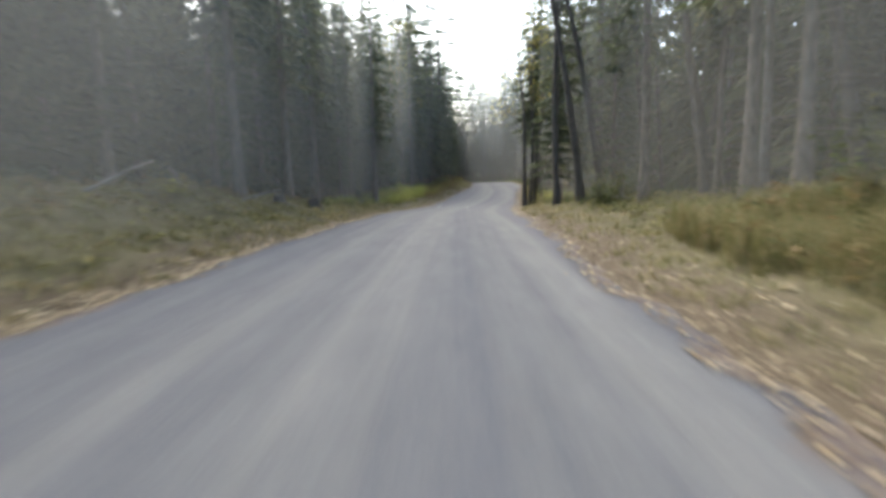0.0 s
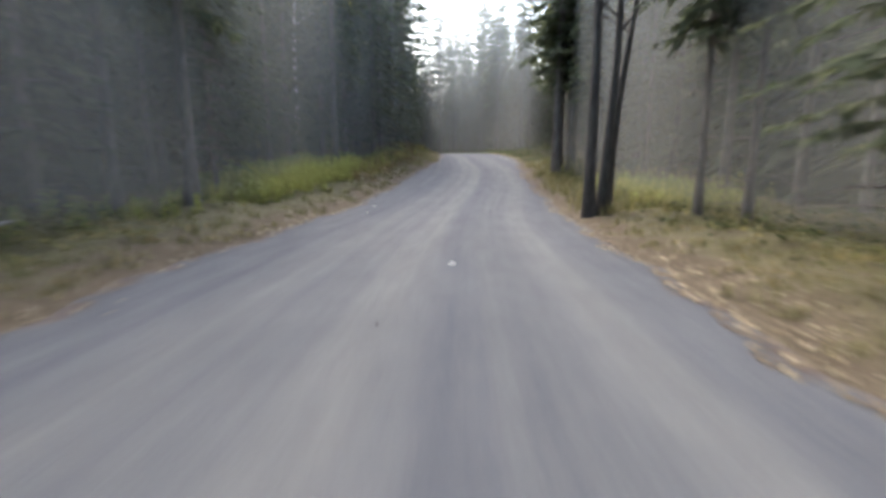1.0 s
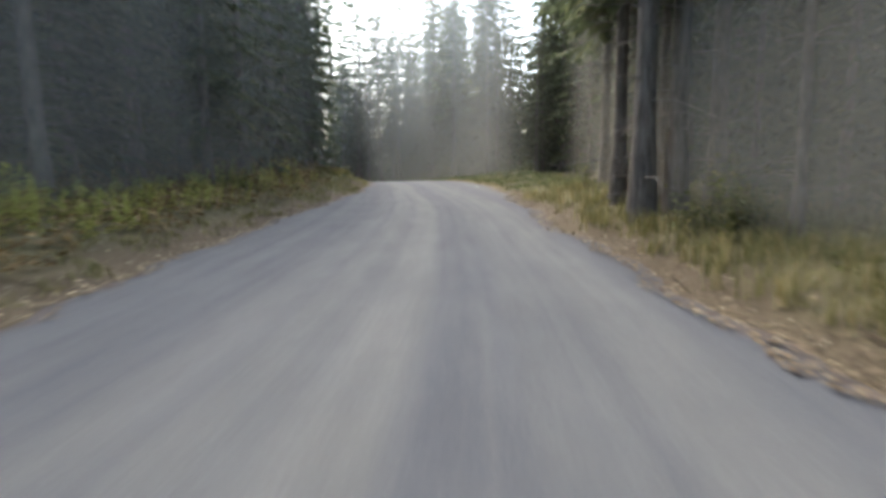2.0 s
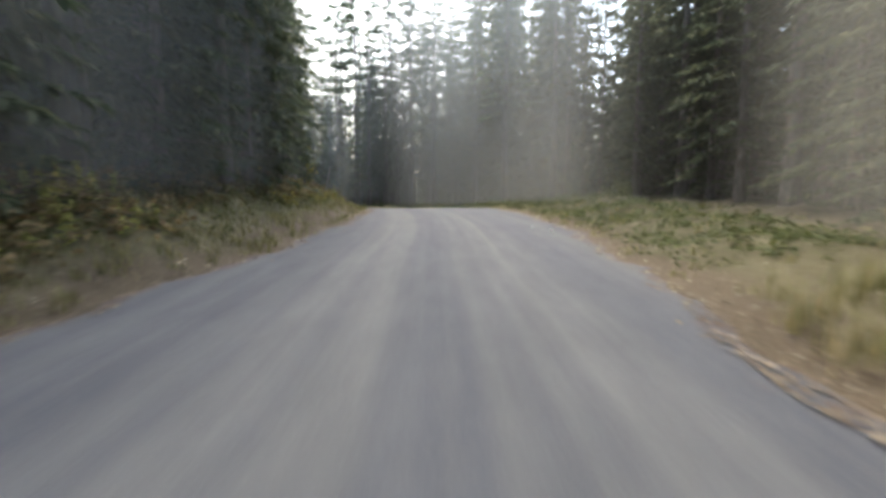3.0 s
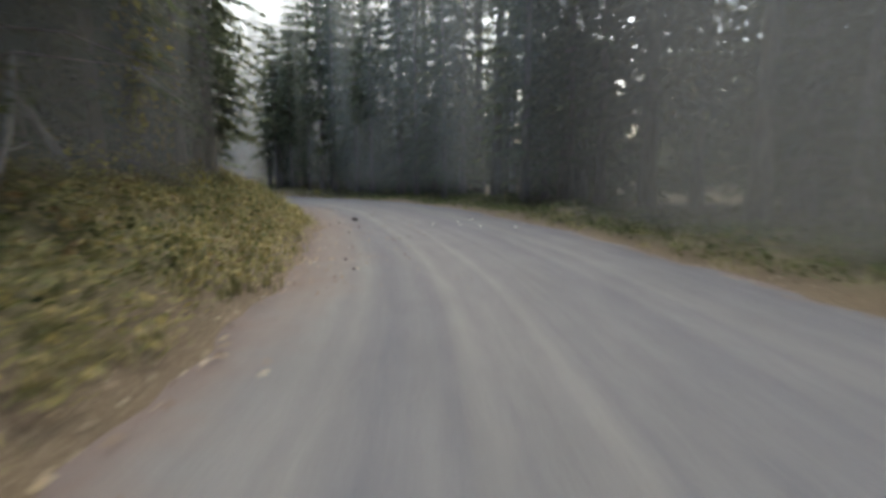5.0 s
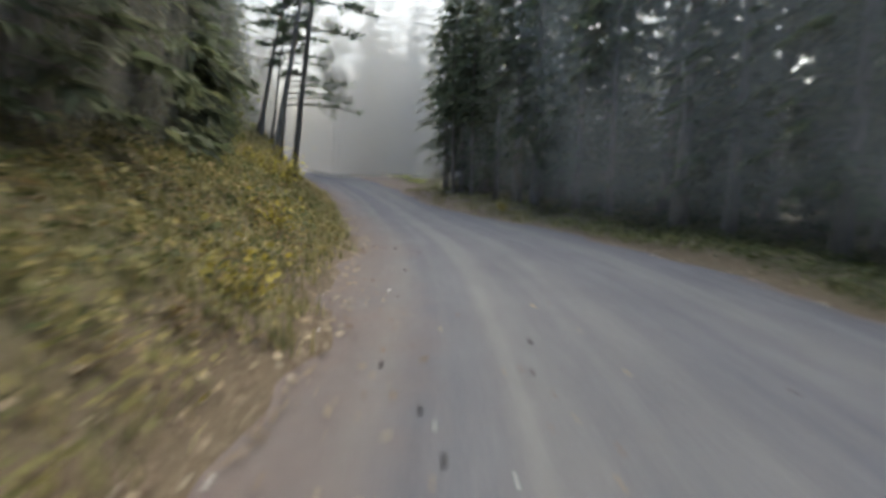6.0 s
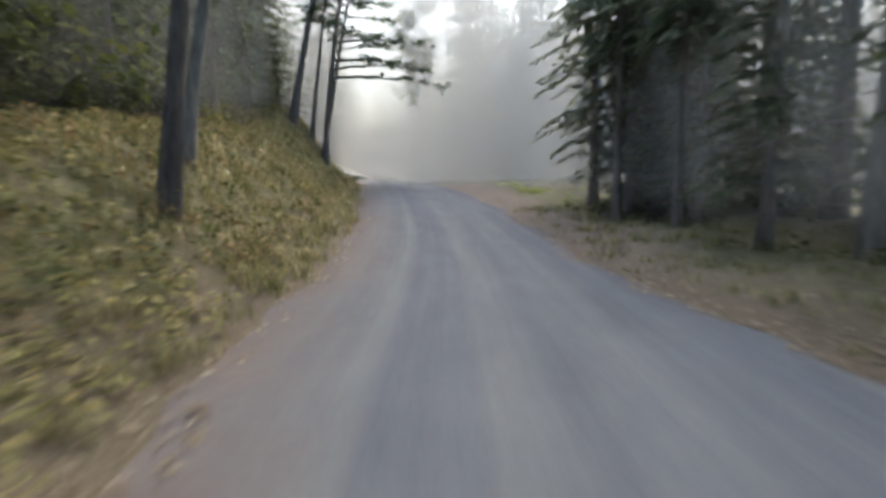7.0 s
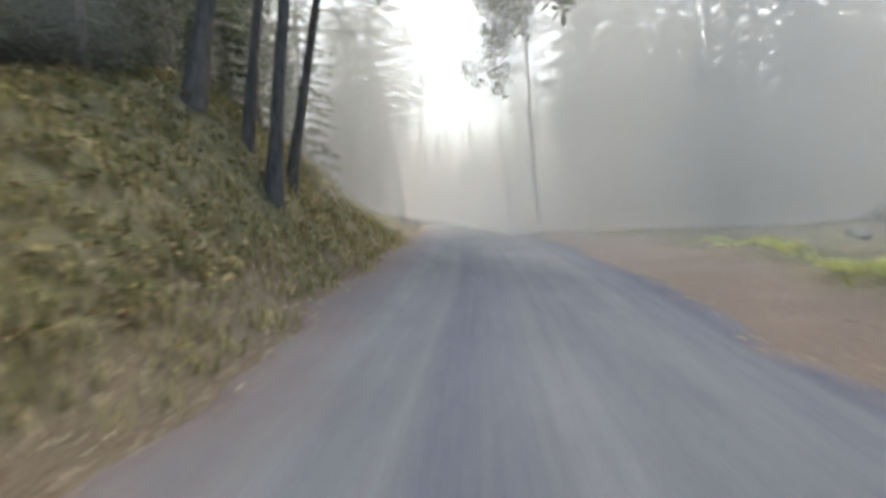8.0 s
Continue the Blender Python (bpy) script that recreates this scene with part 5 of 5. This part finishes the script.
for s, lat, sc in ((114.4, 0.4, 0.5), (114.7, 0.6, 0.4), (117.7, 0.0, 0.6), (116.2, 1.9, 0.45), (116.0, 1.0, 0.4), (112.4, -0.7, 0.55), (112.0, -0.6, 0.4), (111.8, -1.0, 0.5), (108.2, 0.1, 0.5), (108.6, 0.5, 0.5), (119.6, 0.7, 0.5), (118.6, 2.2, 0.55), (118.9, 0.6, 0.4), (29.4, -0.7, 0.4), (43.5, -1.2, 0.4)):
    copy_thing(pebble, rest(None, s, lat, 0.02, rng_p.uniform(0, 360), 0, 0.65 * sc))
for i in range(26):
    s = rng_p.uniform(104, 126)
    copy_thing(pebble, rest(None, s, float(edges_at(np.array(s))[0]) + rng_p.uniform(-0.1, 1.2) ** 2 * 0.9, 0.012, rng_p.uniform(0, 360), 0, rng_p.uniform(0.12, 0.38)))
chip = stone("pale_stone", "small pale stone chip lying on the gravel", 78, 0.05, STONE_PALE)
chip["group"] = "pale chips on the road"
set_at(chip, rest(None, 32.5, -0.1, 0.02))
for s, lat, sc in ((42.6, -3.3, 1.3), (40.8, -3.1, 1.3), (79.7, 4.0, 1.0), (74.8, 2.6, 1.2), (73.8, 2.9, 1.5), (111.4, 2.4, 1.2), (110.6, 2.2, 1.2), (110.2, 2.6, 1.2), (112.3, 3.1, 1.0), (109.8, 3.4, 1.4), (111.0, 1.6, 1.0)):
    copy_thing(chip, rest(None, s, lat, 0.015, rng_p.uniform(0, 360), 0, 0.6 * sc))


# ---------------------------------------------------------------- dust haze and mist, imitated by see-through sheets
def ground_at(x, y):
    k = int(np.argmin(np.hypot(LINE[:, 0] - x, LINE[:, 1] - y)))
    off = np.array([x, y]) - LINE[k, :2]
    return float(lay(LINE_S[k], off @ np.array([DIRS[k, 1], -DIRS[k, 0]]))[2])


def haze_sheet(label, way, height, mat, rise=1.7):
    """An upright see-through sheet that stands in for haze, along a line of (s, lat) places beside or beyond the driven
    stretch; it thins out towards the ground.
    """
    pts = catmull([spot(s, lat) for s, lat in way], 1.0)
    base = np.array([ground_at(x, y) for x, y, _ in pts])
    base = np.convolve(np.pad(base, 4, "edge"), np.full(9, 1 / 9), "valid") - 0.1
    up = np.concatenate([np.linspace(0, rise, 4), np.linspace(rise, height, 8)[1:]])
    rows = np.where(up < rise, 0.1 * up / rise, 0.1 + 0.9 * (up - rise) / (height - rise))
    n, m = len(pts), len(up)
    v = np.repeat(pts[:, None], m, 1)
    v[..., 2] = base[:, None] + up[None, :]
    me = mesh_from("dust_haze_sheet", v.reshape(-1, 3), grid_faces(n, m), mat)
    u = np.repeat(np.linspace(0, 1, n)[:, None], m, 1)
    set_uv(me, np.stack([u, np.repeat(rows[None, :], n, 0)], -1).reshape(-1, 2))
    tagged(new("dust_haze_sheet", me), label, "dust", kind="stuff")


THIN = haze_material("thin_haze", 0.24, 0.10, 0.9)
PALE_TINT = (1.0, 0.995, 0.965)
MIST, THICK_MIST, DENSE_MIST = haze_material("white_mist", 0.245, 0.09, 0.55, PALE_TINT), haze_material("thick_white_mist", 0.62, 0.09, 0.66, PALE_TINT), haze_material("dense_white_mist", 0.97, 0.08, 0.5, PALE_TINT)
haze_sheet("thin see-through haze sheet along the spruces", [(-60, -7), (-20, -6.4), (12, -5.6), (34, -6.6), (50, -11)], 18, THIN, 0.8)
haze_sheet("thin see-through haze sheet along the spruces", [(-60, -8), (-20, -7.4), (10, -6.8), (30, -8), (46, -12)], 18, THIN, 0.8)
# these sheets also brighten the dark wood on the left
haze_sheet("thin see-through haze sheet along the spruces", [(20, -5.6), (36, -6.6), (50, -7.6), (64, -6.8)], 18, THIN, 0.8)
haze_sheet("thin see-through haze sheet along the spruces", [(30, -9.5), (46, -9.4), (60, -7.6), (80, -5.9), (102, -4.9)], 18, THIN, 0.8)
haze_sheet("thin see-through haze sheet along the spruces", [(54, -7.6), (66, -6.2), (80, -5.2), (102, -4.5)], 18, THIN, 0.8)
# pale sheets added in front of the bank's trees to lift their dark tones
for off in (0.0, 0.5):
    haze_sheet("thin see-through sheet added to lift the dark trees along the bank", [(90, -5.6 + off), (110, -4.5 + off), (124, -4.8 + off), (136, -6.0 + off)], 16, THIN, 0.8)
haze_sheet("thin haze of road dust along the trees", [(-60, 7), (-20, 6.6), (14, 6.3), (30, 6.0), (40, 6.4)], 18, THIN, 0.8)
# two more added sheets, which brighten the dark spruces behind them
haze_sheet("thin see-through sheet added to lift the dark spruces", [(108, 8.2), (122, 7.0), (132, 6.0), (142, 5.2), (152, 4.9), (164, 6.0)], 20, THIN, 1.4)
haze_sheet("thin see-through sheet added to lift the dark spruces", [(110, 7.6), (122, 6.5), (132, 5.6), (142, 5.0)], 20, THIN, 1.4)
for off in (0.0, 1.0):
    haze_sheet("grey dust drifting off the road into the wood", [(20, 8.6 + off), (34, 6.6 + off), (46, 4.6 + off), (58, 4.4 + off), (70, 7.0 + off), (80, 10.0 + off)], 22, THIN, 0.9)
for off, start, end in ((0.0, 72, 114), (0.7, 80, 116), (1.4, 84, 115), (2.2, 82, 116)):
    haze_sheet("grey dust hanging at the outside of the bend", [(start, 7.4 + off), (96, 6.4 + off), (end, 5.6 + off)], 32, THIN, 0.5)
haze_sheet("faint mist in the wood behind the bank", [(134, -7.4), (148, -6.2), (160, -6.6), (176, -8.5)], 22, THIN)
for way in ([(150, 30), (157, 5), (165, -3), (172, -18)], [(150, 38), (160, 6), (168, -4), (176, -22)], [(150, 46), (163, 8), (171, -4), (180, -26)]):
    haze_sheet("white mist across the road and the field", way, 50, MIST, 0.4)
haze_sheet("white mist before the far trees", [(134, 84), (165, 9), (175, -4), (196, -60)], 90, THICK_MIST, 0.4)
haze_sheet("thick white mist over the far road", [(166, 70), (206, -50)], 60, DENSE_MIST, 0.4)
